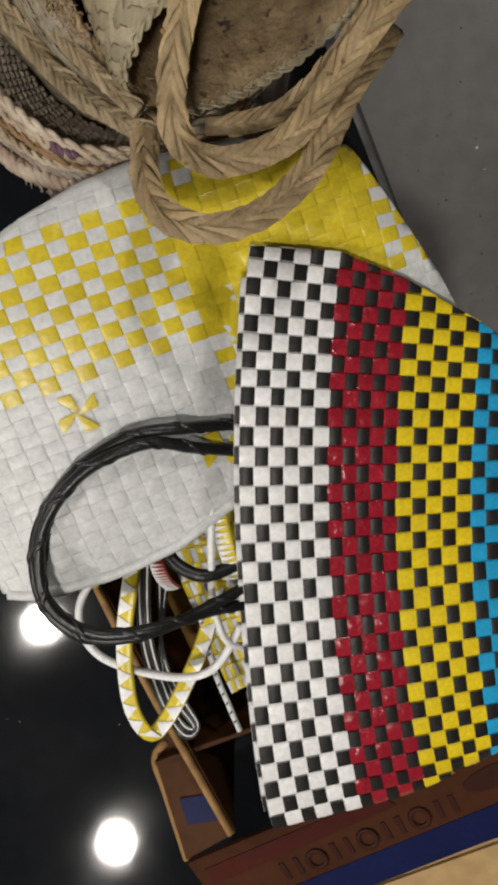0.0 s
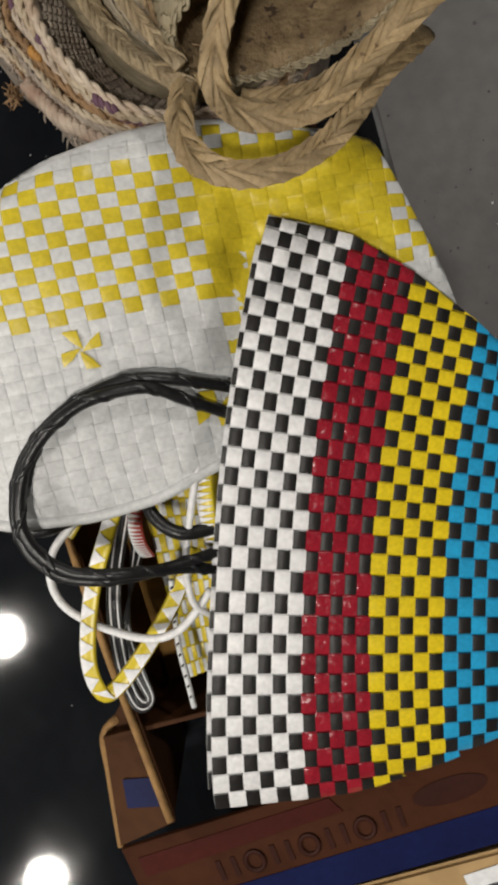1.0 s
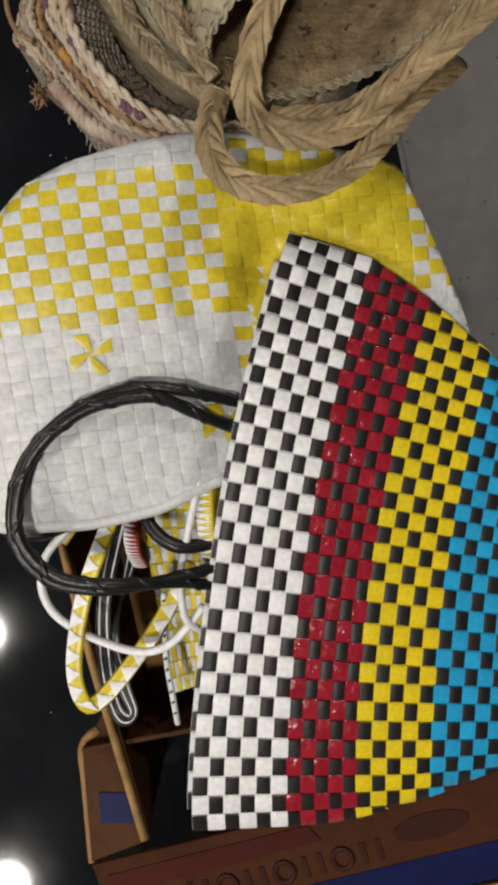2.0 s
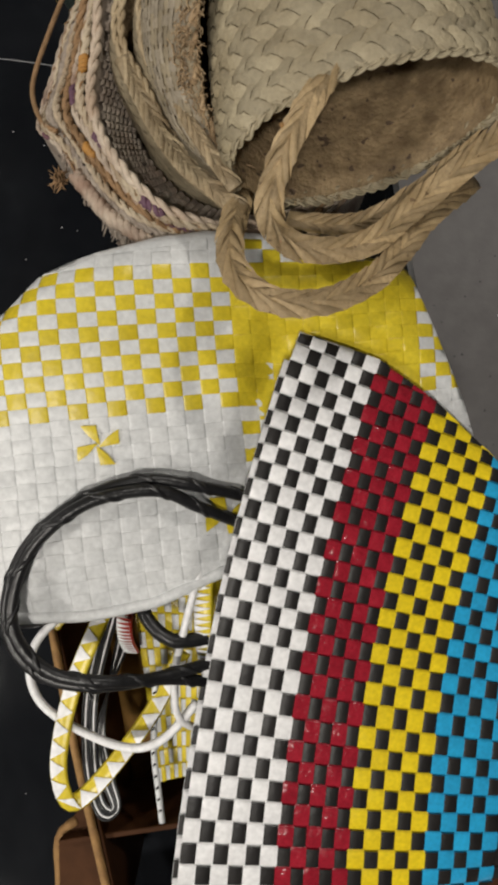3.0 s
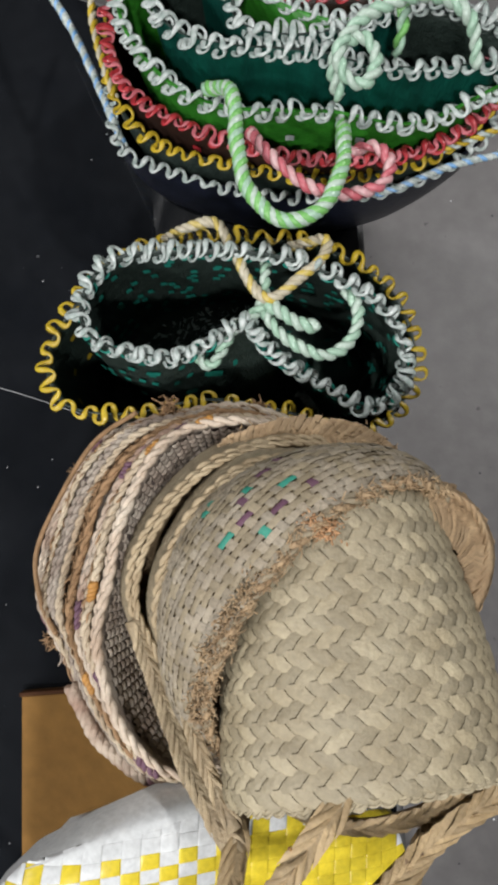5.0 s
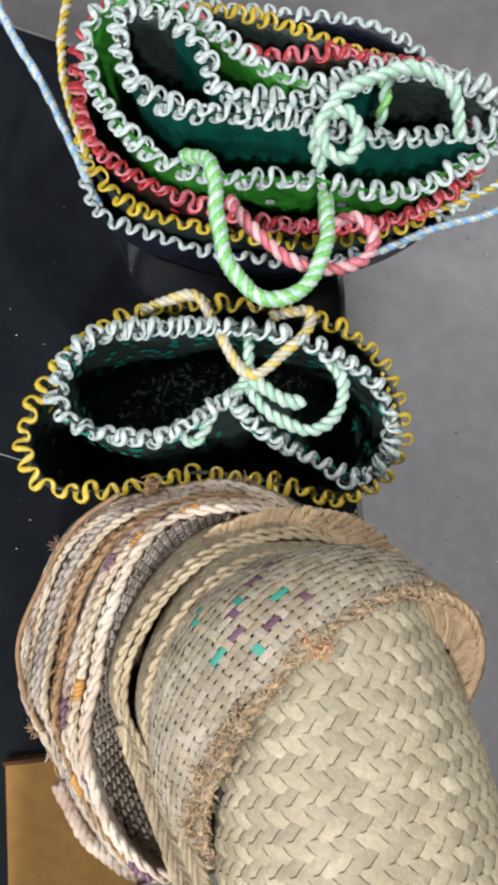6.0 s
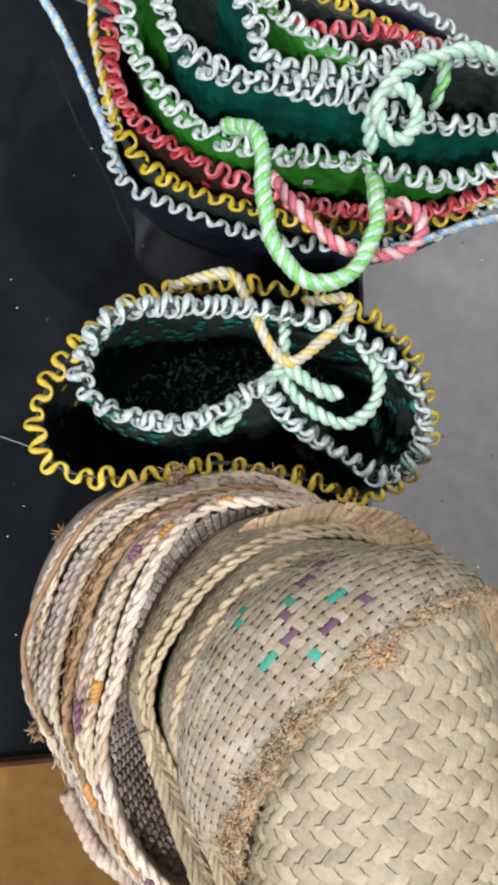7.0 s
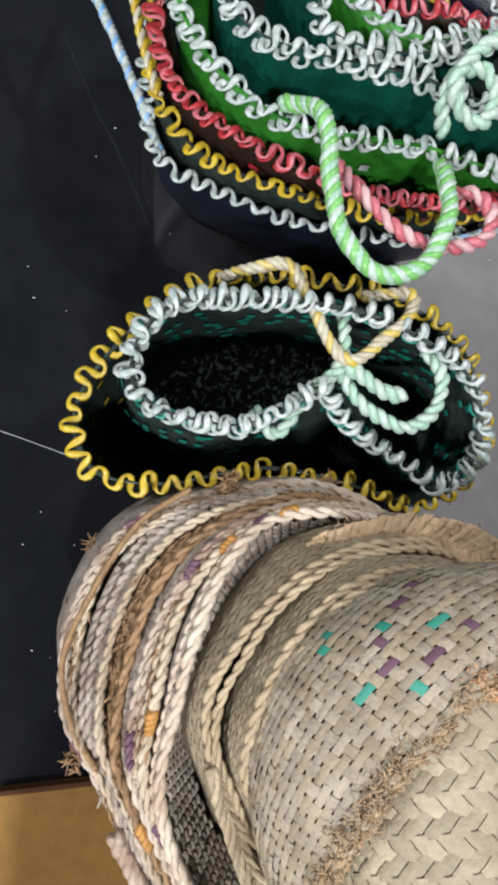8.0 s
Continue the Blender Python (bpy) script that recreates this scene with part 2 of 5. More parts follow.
def braid(parent, points, width, material, turns_per_m=26, closed=False, name="braid_strand", strands=3, thick=0.30, leaf=0.52, whole="", label="", seed=1):
    """A flat plait of split leaf: ribbons cross over and under one another, none quite alike."""
    rng = np.random.RandomState(seed + int(1000 * abs(points[0][0])))
    probe = smooth_line(points, 60, closed)
    length = np.linalg.norm(np.diff(probe, axis=0), axis=1).sum()
    turns = max(2, round(length * turns_per_m))
    n = turns * 16
    line = smooth_line(points, n, closed)
    t, s, u = frames_along(line, closed)
    for k in range(strands):
        w = 2 * math.pi * (np.arange(n) * turns / n + k / strands)
        swell = np.interp(np.arange(n), np.linspace(0, n, 2 * turns + 1), 1 + 0.16 * rng.randn(2 * turns + 1))
        side = 0.5 * width * (1 - leaf * 0.55) * np.sin(w) * swell
        path = line + side[:, None] * s + (width * thick * 0.42) * np.sin(2 * w)[:, None] * u
        # each strand is two or three leaves laid side by side
        leaves = []
        for q, off in enumerate((-0.30, 0.04, 0.34)):
            jit = np.interp(np.arange(n), np.linspace(0, n, 3 * turns + 1), rng.randn(3 * turns + 1)) * 0.05
            rad = width * leaf * 0.5 * (0.40 + 0.12 * rng.rand()) * swell
            leaves.append(tube(path + (width * leaf * (off + jit))[:, None] * s + (width * 0.05 * rng.randn()) * u, rad, 6, closed, flat=0.55))
        if whole and not k:
            parent = part(whole, merged(leaves), material, parent, label)
        else:
            part(name, merged(leaves), material, parent)


def zigzag(parent, outline, loops, amp, r, material, name="scalloped_edging", lift=0.3, seed=1, loopiness=0.22, seg=6):
    """A flat ribbon bent to and fro along a rim, turning as it goes."""
    rng = np.random.RandomState(seed)
    n = loops * 14
    line = smooth_line(outline, n, True)
    t, s, u = frames_along(line, True)
    w = 2 * math.pi * np.arange(n) * loops / n

    def slow(per, scale):
        k = rng.randn(loops * per + 1).clip(-1.7, 1.7) * scale
        k[-1] = k[0]
        return np.interp(np.arange(n) * per / 14, np.arange(loops * per + 1), k)

    w = w + slow(1, 0.55)
    size = amp * (1 + slow(1, 0.30))
    path = line + size[:, None] * np.sin(w)[:, None] * s - ((loopiness + slow(1, 0.12)) * size * np.sin(2 * w))[:, None] * t
    path += (lift * size * np.cos(w) + amp * slow(2, 0.16))[:, None] * u + (amp * slow(3, 0.10))[:, None] * s
    width = r * (1.12 + 0.42 * np.sin(2 * w + 0.8) + slow(2, 0.14)).clip(0.55, 1.8)
    return part(name, tube(path, width, seg, True, flat=0.42), material, parent)


def pillow(p00, p10, p11, p01, normal, rise):
    """A small bulging leaf over four corners: nine points."""
    a, b, c, d = map(V, (p00, p10, p11, p01))
    nn = V(normal) * rise
    mid = (a + b + c + d) / 4
    vs = [a, (a + b) / 2 + nn * 0.6, b, (b + c) / 2 + nn * 0.6, c, (c + d) / 2 + nn * 0.6, d, (d + a) / 2 + nn * 0.6, mid + nn]
    return vs, [(0, 1, 8, 7), (1, 2, 3, 8), (8, 3, 4, 5), (7, 8, 5, 6)]


def strip(surf, fixed0, fixed1, start, stop, pitch, over, high, fill=1.0):
    """One woven strip from cell start to stop: it rises where over(j) is true and dives where not."""
    vs, fs = [], []
    stations = []
    for j in range(start, stop):
        sign = 1 if over(j) else -1
        for f, g in ((0.01, 0.3), (0.11, 0.95), (0.5, 1.04), (0.89, 0.95), (0.99, 0.3)):
            stations.append(((j + f) * pitch, sign * g * high))
    for v, rise in stations:
        for f, drop in ((0.0, -0.05), (0.25, 0.12), (0.75, 0.12), (1.0, -0.05)):
            c = fixed0 + (fixed1 - fixed0) * (0.5 + (f - 0.5) * fill)
            p, nrm = surf(c, v)
            vs.append(p + nrm * (rise + drop * high))
    for k in range(len(stations) - 1):
        for a in range(3):
            fs.append((k * 4 + a, k * 4 + a + 1, k * 4 + 5 + a, k * 4 + 4 + a))
    return vs, fs


def weave(parent, surf, us, vs_n, v_pitch, col_mat, row_mat, high=0.0007, over=lambda i, j: (i + j) % 2 == 0,
          keep=lambda i, j: True, names=("warp_strip", "weft_strip"), fill=(1.0, 0.86)):
    """Plain weave over surf(u, v): us are the column borders; rows are v_pitch high."""
    ncol = len(us) - 1
    for i in range(ncol):
        rows = [j for j in range(vs_n) if keep(i, j)]
        if rows:
            part(names[0], strip(surf, us[i], us[i + 1], rows[0], rows[-1] + 1, v_pitch, lambda j: over(i, j), high, fill[0]), col_mat(i), parent)
    for j in range(vs_n):
        cols = [i for i in range(ncol) if keep(i, j)]
        if not cols:
            continue
        vsl, fsl, st = [], [], []
        for i in range(cols[0], cols[-1] + 1):
            sign = -1 if over(i, j) else 1
            for f, g in ((0.01, 0.3), (0.11, 0.95), (0.5, 1.04), (0.89, 0.95), (0.99, 0.3)):
                st.append((us[i] + (us[i + 1] - us[i]) * f, sign * g * high))
        for u, rise in st:
            for f, drop in ((0.0, -0.12), (0.25, 0.0), (0.75, 0.0), (1.0, -0.12)):
                p, nrm = surf(u, (j + 0.5 + (f - 0.5) * fill[1]) * v_pitch)
                vsl.append(p + nrm * (rise + drop * high))
        for k in range(len(st) - 1):
            for a in range(3):
                fsl.append((k * 4 + a, k * 4 + 4 + a, k * 4 + 5 + a, k * 4 + a + 1))
        part(names[1], (vsl, fsl), row_mat(j), parent)


def sheet(surf, nu, nv, close_u=False):
    """A grid over surf(u, v) with u, v from 0 to 1."""
    vs = [surf(a / (nu if close_u else nu - 1), b / (nv - 1)) for b in range(nv) for a in range(nu)]
    fs = []
    for b in range(nv - 1):
        for a in range(nu if close_u else nu - 1):
            a2 = (a + 1) % nu
            fs.append((b * nu + a, b * nu + a2, (b + 1) * nu + a2, (b + 1) * nu + a))
    return vs, fs


def prism(poly, z0, z1, bevel=0.0):
    """A block over a ground polygon (counter-clockwise), with softened edges."""
    bm = bmesh.new()
    low = [bm.verts.new((x, y, z0)) for x, y in poly]
    high = [bm.verts.new((x, y, z1)) for x, y in poly]
    bm.faces.new(low[::-1])
    bm.faces.new(high)
    for k in range(len(poly)):
        k2 = (k + 1) % len(poly)
        bm.faces.new((low[k], low[k2], high[k2], high[k]))
    if bevel:
        bmesh.ops.bevel(bm, geom=bm.edges[:], offset=bevel, segments=2, affect="EDGES")
    return bm


def board(corners, thick, bevel=0.0006):
    """A flat panel over four corners in space, with a thickness below."""
    c = [Vector(p) for p in corners]
    nrm = (c[1] - c[0]).cross(c[3] - c[0]).normalized()
    bm = bmesh.new()
    top = [bm.verts.new(p) for p in c]
    low = [bm.verts.new(p - nrm * thick) for p in c]
    bm.faces.new(top)
    bm.faces.new(low[::-1])
    for k in range(4):
        k2 = (k + 1) % 4
        bm.faces.new((top[k2], top[k], low[k], low[k2]))
    bmesh.ops.recalc_face_normals(bm, faces=bm.faces[:])
    bmesh.ops.bevel(bm, geom=bm.edges[:], offset=bevel, segments=1, affect="EDGES")
    return bm


# ---- the room ----
def slab(name, x0, y0, z0, x1, y1, z1, material, label, category):
    ob = part(name, prism([(x0, y0), (x1, y0), (x1, y1), (x0, y1)], z0, z1), material, label=label, kind="structure")
    ob["category"] = category
    return ob


slab("floor", -4, -4, -0.1, 4, 4, 0, M["floor"], "worn grey floor with small specks of dirt", "floor")
slab("ceiling", -4, -4, CEIL, 4, 4, CEIL + 0.1, M["ceiling"], "dim plain ceiling with round downlights", "ceiling")
slab("wall_west", -4.1, -4, 0, -4, 4, CEIL, M["wall"], "plain painted wall", "wall")
slab("wall_east", 4, -4, 0, 4.1, 4, CEIL, M["wall"], "plain painted wall", "wall")
slab("wall_south", -4.1, -4.1, 0, 4.1, -4, CEIL, M["wall"], "plain painted wall", "wall")
slab("wall_north", -4.1, 4, 0, 4.1, 4.1, CEIL, M["wall"], "plain painted wall", "wall")


def downlight(x, y):
    root = thing("ceiling_downlight", "round white downlight set in the ceiling", "light", "ceiling downlights")
    ring = smooth_line([(x + 0.09 * math.cos(a), y + 0.09 * math.sin(a), CEIL - 0.004) for a in np.linspace(0, 2 * math.pi, 12, endpoint=False)], 40, True)
    part("rim", tube(ring, 0.011, 8, True), M["lamp_rim"], root)
    data = bpy.data.lights.new("lamp", "AREA")
    data.shape, data.size, data.energy, data.color = "DISK", 0.16, LAMP_POWER, (1.0, 0.93, 0.83)
    ob = new("lamp", data)
    ob.matrix_world = pose(x, y, CEIL - 0.012)
    ob.parent = root


for lx, ly in LAMPS:
    downlight(lx, ly)


# ---- the low black display table ----
def display_table():
    root = thing("display_table", "low glossy black display table with scratches", "table")
    top = [(-0.95, -0.95), (0.80, -0.95), (0.262, 0.325), (0.102, 0.705), (0.035, 0.865), (-0.95, 0.865)]
    foot = [(-0.93, -0.93), (0.88, -0.93), (0.33, 0.345), (0.165, 0.75), (0.09, 0.90), (-0.93, 0.90)]
    part("tabletop", prism(top, TABLE - 0.022, TABLE, 0.003), M["black_top"], root)
    # a worn strip along the rim, and the dark board below it
    edge = [(*p, TABLE - 0.012) for p in (top[1], top[2], top[3], top[4])]
    for a, b in zip(edge[:-1], edge[1:]):
        part("edge_strip", tube(np.linspace(a, b, 3), 0.0075, 8), M["lip"], root, "worn pale edge strip")
    part("edge_strip", tube(np.linspace((*top[5], TABLE - 0.012), (*top[4], TABLE - 0.012), 3), 0.0075, 8), M["lip"], root, "worn pale edge strip")
    for k in range(len(top)):
        k2 = (k + 1) % len(top)
        a, b, c, d = (*foot[k], 0), (*foot[k2], 0), (*top[k2], TABLE - 0.022), (*top[k], TABLE - 0.022)
        part("side_panel", board([a, b, c, d], 0.012), M["side"], root, "scuffed dark side panel")
    line = smooth_line([(-0.26, 0.443, TABLE + 0.0006), (-0.17, 0.450, TABLE + 0.0006), (-0.10, 0.452, TABLE + 0.001)], 20)
    part("scratch", tube(line, 0.0005, 4), M["thread"], root, "fine pale scratch")
    rng = np.random.RandomState(4)
    specks = []
    for _ in range(150):
        x, y = rng.uniform(-0.40, 0.12), rng.uniform(-0.35, 0.85)
        s = 0.0002 + 0.0007 * rng.rand() ** 3
        specks.append(pillow((x - s, y - s, TABLE + 0.0003), (x + s, y - s * 0.4, TABLE + 0.0003), (x + s * 0.7, y + s, TABLE + 0.0003), (x - s, y + s * 0.6, TABLE + 0.0003), (0, 0, 1), 0.0004))
    part("dust", merged(specks), M["thread"], root, "pale dust specks", "stuff")


display_table()

specks = []
rng = np.random.RandomState(9)
for _ in range(220):
    x, y, s = rng.uniform(0.15, 0.75), rng.uniform(-0.2, 1.25), rng.uniform(0.0008, 0.0024)
    q = rng.uniform(0.4, 1, 4) * s
    specks.append(pillow((x - q[0], y - q[1], 0.0005), (x + q[1], y - q[2], 0.0005), (x + q[2], y + q[3], 0.0005), (x - q[3], y + q[0], 0.0005), (0, 0, 1), 0.0012))
tagged(part("floor_grit", merged(specks[:30]), M["paper"], None, "scattered pale grit on the grey floor", "stuff"), category="grit")
tagged(part("floor_dirt", merged(specks[70:]), M["ink"], None, "scattered dark crumbs on the grey floor", "stuff"), category="dirt")


# ---- cartons ----
def carton():
    """The open box under the plastic bags: long side along (0.37, -0.93)."""
    root = thing("cardboard_carton", "open brown cardboard carton printed in red and blue", "box")
    b0, b1 = (-0.056, 0.185), (0.104, -0.214)
    v = (0.905, 0.425)
    w, h, t = 0.29, 0.105, 0.004
    corners = [b0, b1, (b1[0] + v[0] * w, b1[1] + v[1] * w), (b0[0] + v[0] * w, b0[1] + v[1] * w)]
    z0, z1 = TABLE + 0.0015, TABLE + h
    part("base", board([(*p, z0 + t) for p in corners], t), M["card"], root)
    for k, nm in ((1, "front_wall"), (2, "side_wall"), (3, "back_wall")):
        a, b = corners[k], corners[(k + 1) % 4]
        zt = z1 if k < 3 else TABLE + 0.012
        part(nm, board([(*a, z0), (*b, z0), (*b, zt), (*a, zt)], t), M["card_shaded"], root)
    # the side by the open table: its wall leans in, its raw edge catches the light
    part("side_wall", board([(0.035, 0.0, z0), (0.150, -0.250, z0), (0.168, -0.262, z1 + 0.004), (0.056, -0.045, z1 + 0.010)], t), M["card_shaded"], root)
    part("raw_edge", tube(smooth_line([(0.054, -0.04, z1 + 0.012), (0.098, -0.130, z1 + 0.011), (0.169, -0.264, z1 + 0.006)], 12), 0.0036, 6), M["card_edge"], root, "raw corrugated edge")
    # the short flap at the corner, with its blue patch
    fl = part("corner_flap", board([(0.099, -0.216, z1 - 0.012), (0.128, -0.302, z1 - 0.004), (0.172, -0.268, z1 + 0.0), (0.118, -0.165, z1 - 0.012)], 0.004), M["card_shaded"], root)
    part("printed_patch", board([(0.122, -0.246, z1 - 0.0055), (0.130, -0.268, z1 - 0.0035), (0.160, -0.258, z1 - 0.0012), (0.152, -0.236, z1 - 0.0035)], 0.0006, 0.0001), M["print_blue"], fl, "navy blue printed patch")
    part("rounded_edge", tube(smooth_line([(0.110, -0.198, z1 - 0.013), (0.099, -0.216, z1 - 0.014), (0.106, -0.25, z1 - 0.02), (0.128, -0.305, z1 - 0.009)], 16), 0.004, 8), M["card_edge"], fl)
    # the long flap that hangs outward, printed with two bands
    A, B = V((0.130, -0.302, z1)), V((0.445, -0.130, z1 - 0.01))
    out = V((0.42, -0.86, -0.22))
    out /= np.linalg.norm(out)
    deep = 0.098

    def on(s, d, lift=0.0):
        return A + (B - A) * s + out * d + V((0, 0, 1)) * lift

    flap = part("long_flap", board([on(0, 0), on(0, deep), on(1.1, deep), on(1.1, 0)], 0.0045), M["card_printed"], root)
    part("printed_band", board([on(0.03, 0.012, 0.0009), on(0.03, 0.032, 0.0009), on(0.52, 0.026, 0.0009), on(0.5, 0.010, 0.0009)], 0.0006, 0.0001), M["print_red"], flap, "dark red printed band")
    part("printed_band", board([on(0.05, 0.066, 0.0009), on(0.05, deep - 0.001, 0.0009), on(1.1, deep - 0.001, 0.0009), on(1.1, 0.062, 0.0009)], 0.0006, 0.0001), M["print_blue"], flap, "navy blue printed band")
    # plain shapes where the maker's name stands
    for k, s in enumerate(np.linspace(0.22, 0.62, 7)):
        if k % 2:
            ring = [on(s + 0.021 * math.cos(a), 0.047 + 0.0095 * math.sin(a), 0.0012) for a in np.linspace(0, 2 * math.pi, 10, endpoint=False)]
            part("printed_shape", tube(smooth_line(ring, 24, True), 0.0021, 5, True, 0.3), M["print_brown"], flap)
        else:
            for ds in (-0.018, 0.018):
                part("printed_shape", board([on(s + ds - 0.006, 0.037, 0.001), on(s + ds - 0.006, 0.057, 0.001), on(s + ds + 0.006, 0.057, 0.001), on(s + ds + 0.006, 0.037, 0.001)], 0.0005, 0.0001), M["print_brown"], flap)
    oval = [on(0.76 + 0.085 * math.cos(a), 0.036 + 0.012 * math.sin(a), 0.0007) for a in np.linspace(0, 2 * math.pi, 28, endpoint=False)]
    part("printed_oval", (oval + [on(0.76, 0.036, 0.0012)], [(k, (k + 1) % 28, 28) for k in range(28)][::-1]), M["print_brown"], flap)


carton()


def second_carton():
    root = thing("cardboard_carton", "pale cardboard carton with a white shipping label", "box")
    z1 = TABLE + 0.055
    a = V((0.15, -0.42))
    u, w = V((0.88, 0.475)), V((0.475, -0.88))
    c = [a, a + w * 0.25, a + w * 0.25 + u * 0.46, a + u * 0.46]
    part("body", prism([tuple(p) for p in c], TABLE + 0.001, z1, 0.003), M["card_pale"], root)

    def on(s, d, z):
        return (*(a + u * s + w * d), z)

    lab = part("shipping_label", board([on(0.293, 0.012, z1 + 0.0012), on(0.300, 0.10, z1 + 0.0012), on(0.43, 0.10, z1 + 0.0012), on(0.43, 0.004, z1 + 0.0012)], 0.0006, 0.0001), M["paper"], root, "white paper label")
    for k in range(4):
        part("printed_bar", board([on(0.310, 0.024 + 0.012 * k, z1 + 0.0018), on(0.310, 0.028 + 0.012 * k, z1 + 0.0018), on(0.365 + 0.01 * (k % 2), 0.028 + 0.012 * k, z1 + 0.0018), on(0.365 + 0.01 * (k % 2), 0.024 + 0.012 * k, z1 + 0.0018)], 0.0004, 0.0001), M["ink"], lab)


second_carton()


# ---- the striped tote ----
def striped_bag():
    root = thing("striped_tote_bag", "woven plastic tote striped white, red, yellow and blue on black", "bag")
    stations = [0.0, 0.0555, 0.101, 0.149, 0.196, 0.226]       # across, from the mouth to the foot
    tops = [(0.199, 0.198), (0.252, 0.196), (0.296, 0.180), (0.345, 0.154), (0.386, 0.126), (0.409, 0.105)]
    mids = [0.193, 0.249, 0.293, 0.344, 0.394, 0.424]
    lows = [(0.211, -0.207), (0.273, -0.199), (0.320, -0.182), (0.371, -0.160), (0.420, -0.134), (0.447, -0.118)]
    hi = [p[1] for p in tops]
    lo = [p[1] for p in lows]

    def flat(c, y):
        top, mid, low = (np.interp(c, stations, [p[0] for p in tops]), np.interp(c, stations, mids), np.interp(c, stations, [p[0] for p in lows]))
        k = y / 0.2
        x = mid + (top - low) / 2 * k + ((top + low) / 2 - mid) * k * k
        yhi, ylo = np.interp(c, stations, hi), np.interp(c, stations, lo)
        yy = min(max(y + (x - 0.195) * (0.035 - 0.675 * y), ylo), yhi)
        z = 0.7084 - 0.3108 * x + 0.0422 * yy
        rim = max(0.0, 1 - (yhi - yy) / 0.03, 1 - (yy - ylo) / 0.03)
        z += 0.0025 * math.sin(9 * yy + 20 * c) + 0.0018 * math.sin(31 * yy - 13 * c) - 0.006 * rim * rim
        z -= max(0.0, (c - 0.19) / 0.036) ** 2 * 0.012
        return V((x, yy, z))

    def row_y(v):
        return np.interp(v / pitch, ROW_AT, ROW_Y)

    def surf(c, v):
        y = row_y(v)
        p = flat(c, y)
        dx, dy = flat(c + 0.002, y) - p, flat(c, min(max(y + 0.002, -0.2), 0.2)) - p
        n = np.cross(dx, dy) if np.linalg.norm(dy) > 1e-6 else V((0.3, 0, 0.95))
        n = n / max(np.linalg.norm(n), 1e-9)
        return p, n if n[2] > 0 else -n

    rows = 31
    pitch = 0.406 / rows
    ROW_AT = [0, 0.5, 4.5, 8.5, 12.5, 16.5, 18.5, 20.5, 22.5, 24.5, 26.5, 28.5, 30.5, 31]
    ROW_Y = [0.2018, 0.1962, 0.1518, 0.1077, 0.0565, 0.0057, -0.0229, -0.0553, -0.0835, -0.1127, -0.1431, -0.1712, -0.2007, -0.208]
    counts = [6, 5, 5, 5, 3]
    us, mats = [0.0], []
    for k, m in enumerate(("white", "red", "yellow", "blue", "black")):
        for i in range(counts[k]):
            us.append(stations[k] + (stations[k + 1] - stations[k]) * (i + 1) / counts[k])
            mats.append(M[m])

    def keep(i, j):
        c, y = (us[i] + us[i + 1]) / 2, row_y((j + 0.5) * pitch)
        y += c * (0.035 - 0.675 * y)
        return np.interp(c, stations, lo) - pitch * 0.55 < y < np.interp(c, stations, hi) + pitch * 0.55

    weave(root, surf, us, rows, pitch, lambda i: mats[i], lambda j: M["black"], 0.0009, over=lambda i, j: (i + j) % 2 == 1, keep=keep, fill=(1.10, 0.88))

    # the far panel and the folded mouth beneath
    def back(c, v):
        p, n = surf(c, v)
        return p - V((0.0042, 0.0, 0.0045)) - V((0, 0, 0.006)) * (c / 0.024), n
    weave(root, back, [0.0, 0.009, 0.018], rows, pitch, lambda i: M["white"], lambda j: M["black"], 0.0009,
          over=lambda i, j: (i + j) % 2 == 0, keep=lambda i, j: 1 < j < rows - 1, names=("mouth_strip", "mouth_weft"), fill=(1.08, 0.86))
    body = []
    for a in np.linspace(0, 1, 40):
        for c in np.linspace(0.004, 0.222, 24):
            yhi, ylo = np.interp(c, stations, hi), np.interp(c, stations, lo)
            body.append((c, ylo + 0.004 + (yhi - ylo - 0.008) * a))
    n = 24
    vs = [flat(c, y) - V((0, 0, 0.0045)) for c, y in body] + [flat(c, y) - V((0, 0, 0.03)) for c, y in body]
    fs = []
    for r in range(39):
        for q in range(n - 1):
            k = r * n + q
            fs.append((k, k + 1, k + n + 1, k + n))
            fs.append((k + 960, k + 960 + n, k + 961 + n, k + 961))
    loop = [q for q in range(n)] + [r * n + n - 1 for r in range(1, 40)] + [39 * n + q for q in range(n - 2, -1, -1)] + [r * n for r in range(38, 0, -1)]
    for a, b in zip(loop, loop[1:] + loop[:1]):
        fs.append((b, a, a + 960, b + 960))
    part("lining", (vs, fs), M["black"], root, "black inner layer")
    # handles: two wrapped cords side by side
    h1 = [(0.218, 0.087, 0.618), (0.203, 0.087, 0.628), (0.188, 0.088, 0.640), (0.160, 0.088, 0.666), (0.130, 0.084, 0.678), (0.099, 0.063, 0.689), (0.077, 0.030, 0.694),
          (0.074, -0.004, 0.694), (0.084, -0.030, 0.690), (0.108, -0.043, 0.684), (0.140, -0.040, 0.676), (0.172, -0.030, 0.655), (0.192, -0.022, 0.638), (0.205, -0.019, 0.626), (0.218, -0.018, 0.618)]
    h2 = [(0.218, 0.068, 0.618), (0.202, 0.069, 0.628), (0.186, 0.071, 0.640), (0.164, 0.076, 0.664), (0.140, 0.080, 0.680), (0.106, 0.064, 0.694), (0.083, 0.032, 0.700),
          (0.080, -0.004, 0.700), (0.090, -0.026, 0.695), (0.112, -0.038, 0.688), (0.142, -0.036, 0.679), (0.172, -0.033, 0.655), (0.190, -0.034, 0.638), (0.203, -0.036, 0.625), (0.216, -0.037, 0.616)]
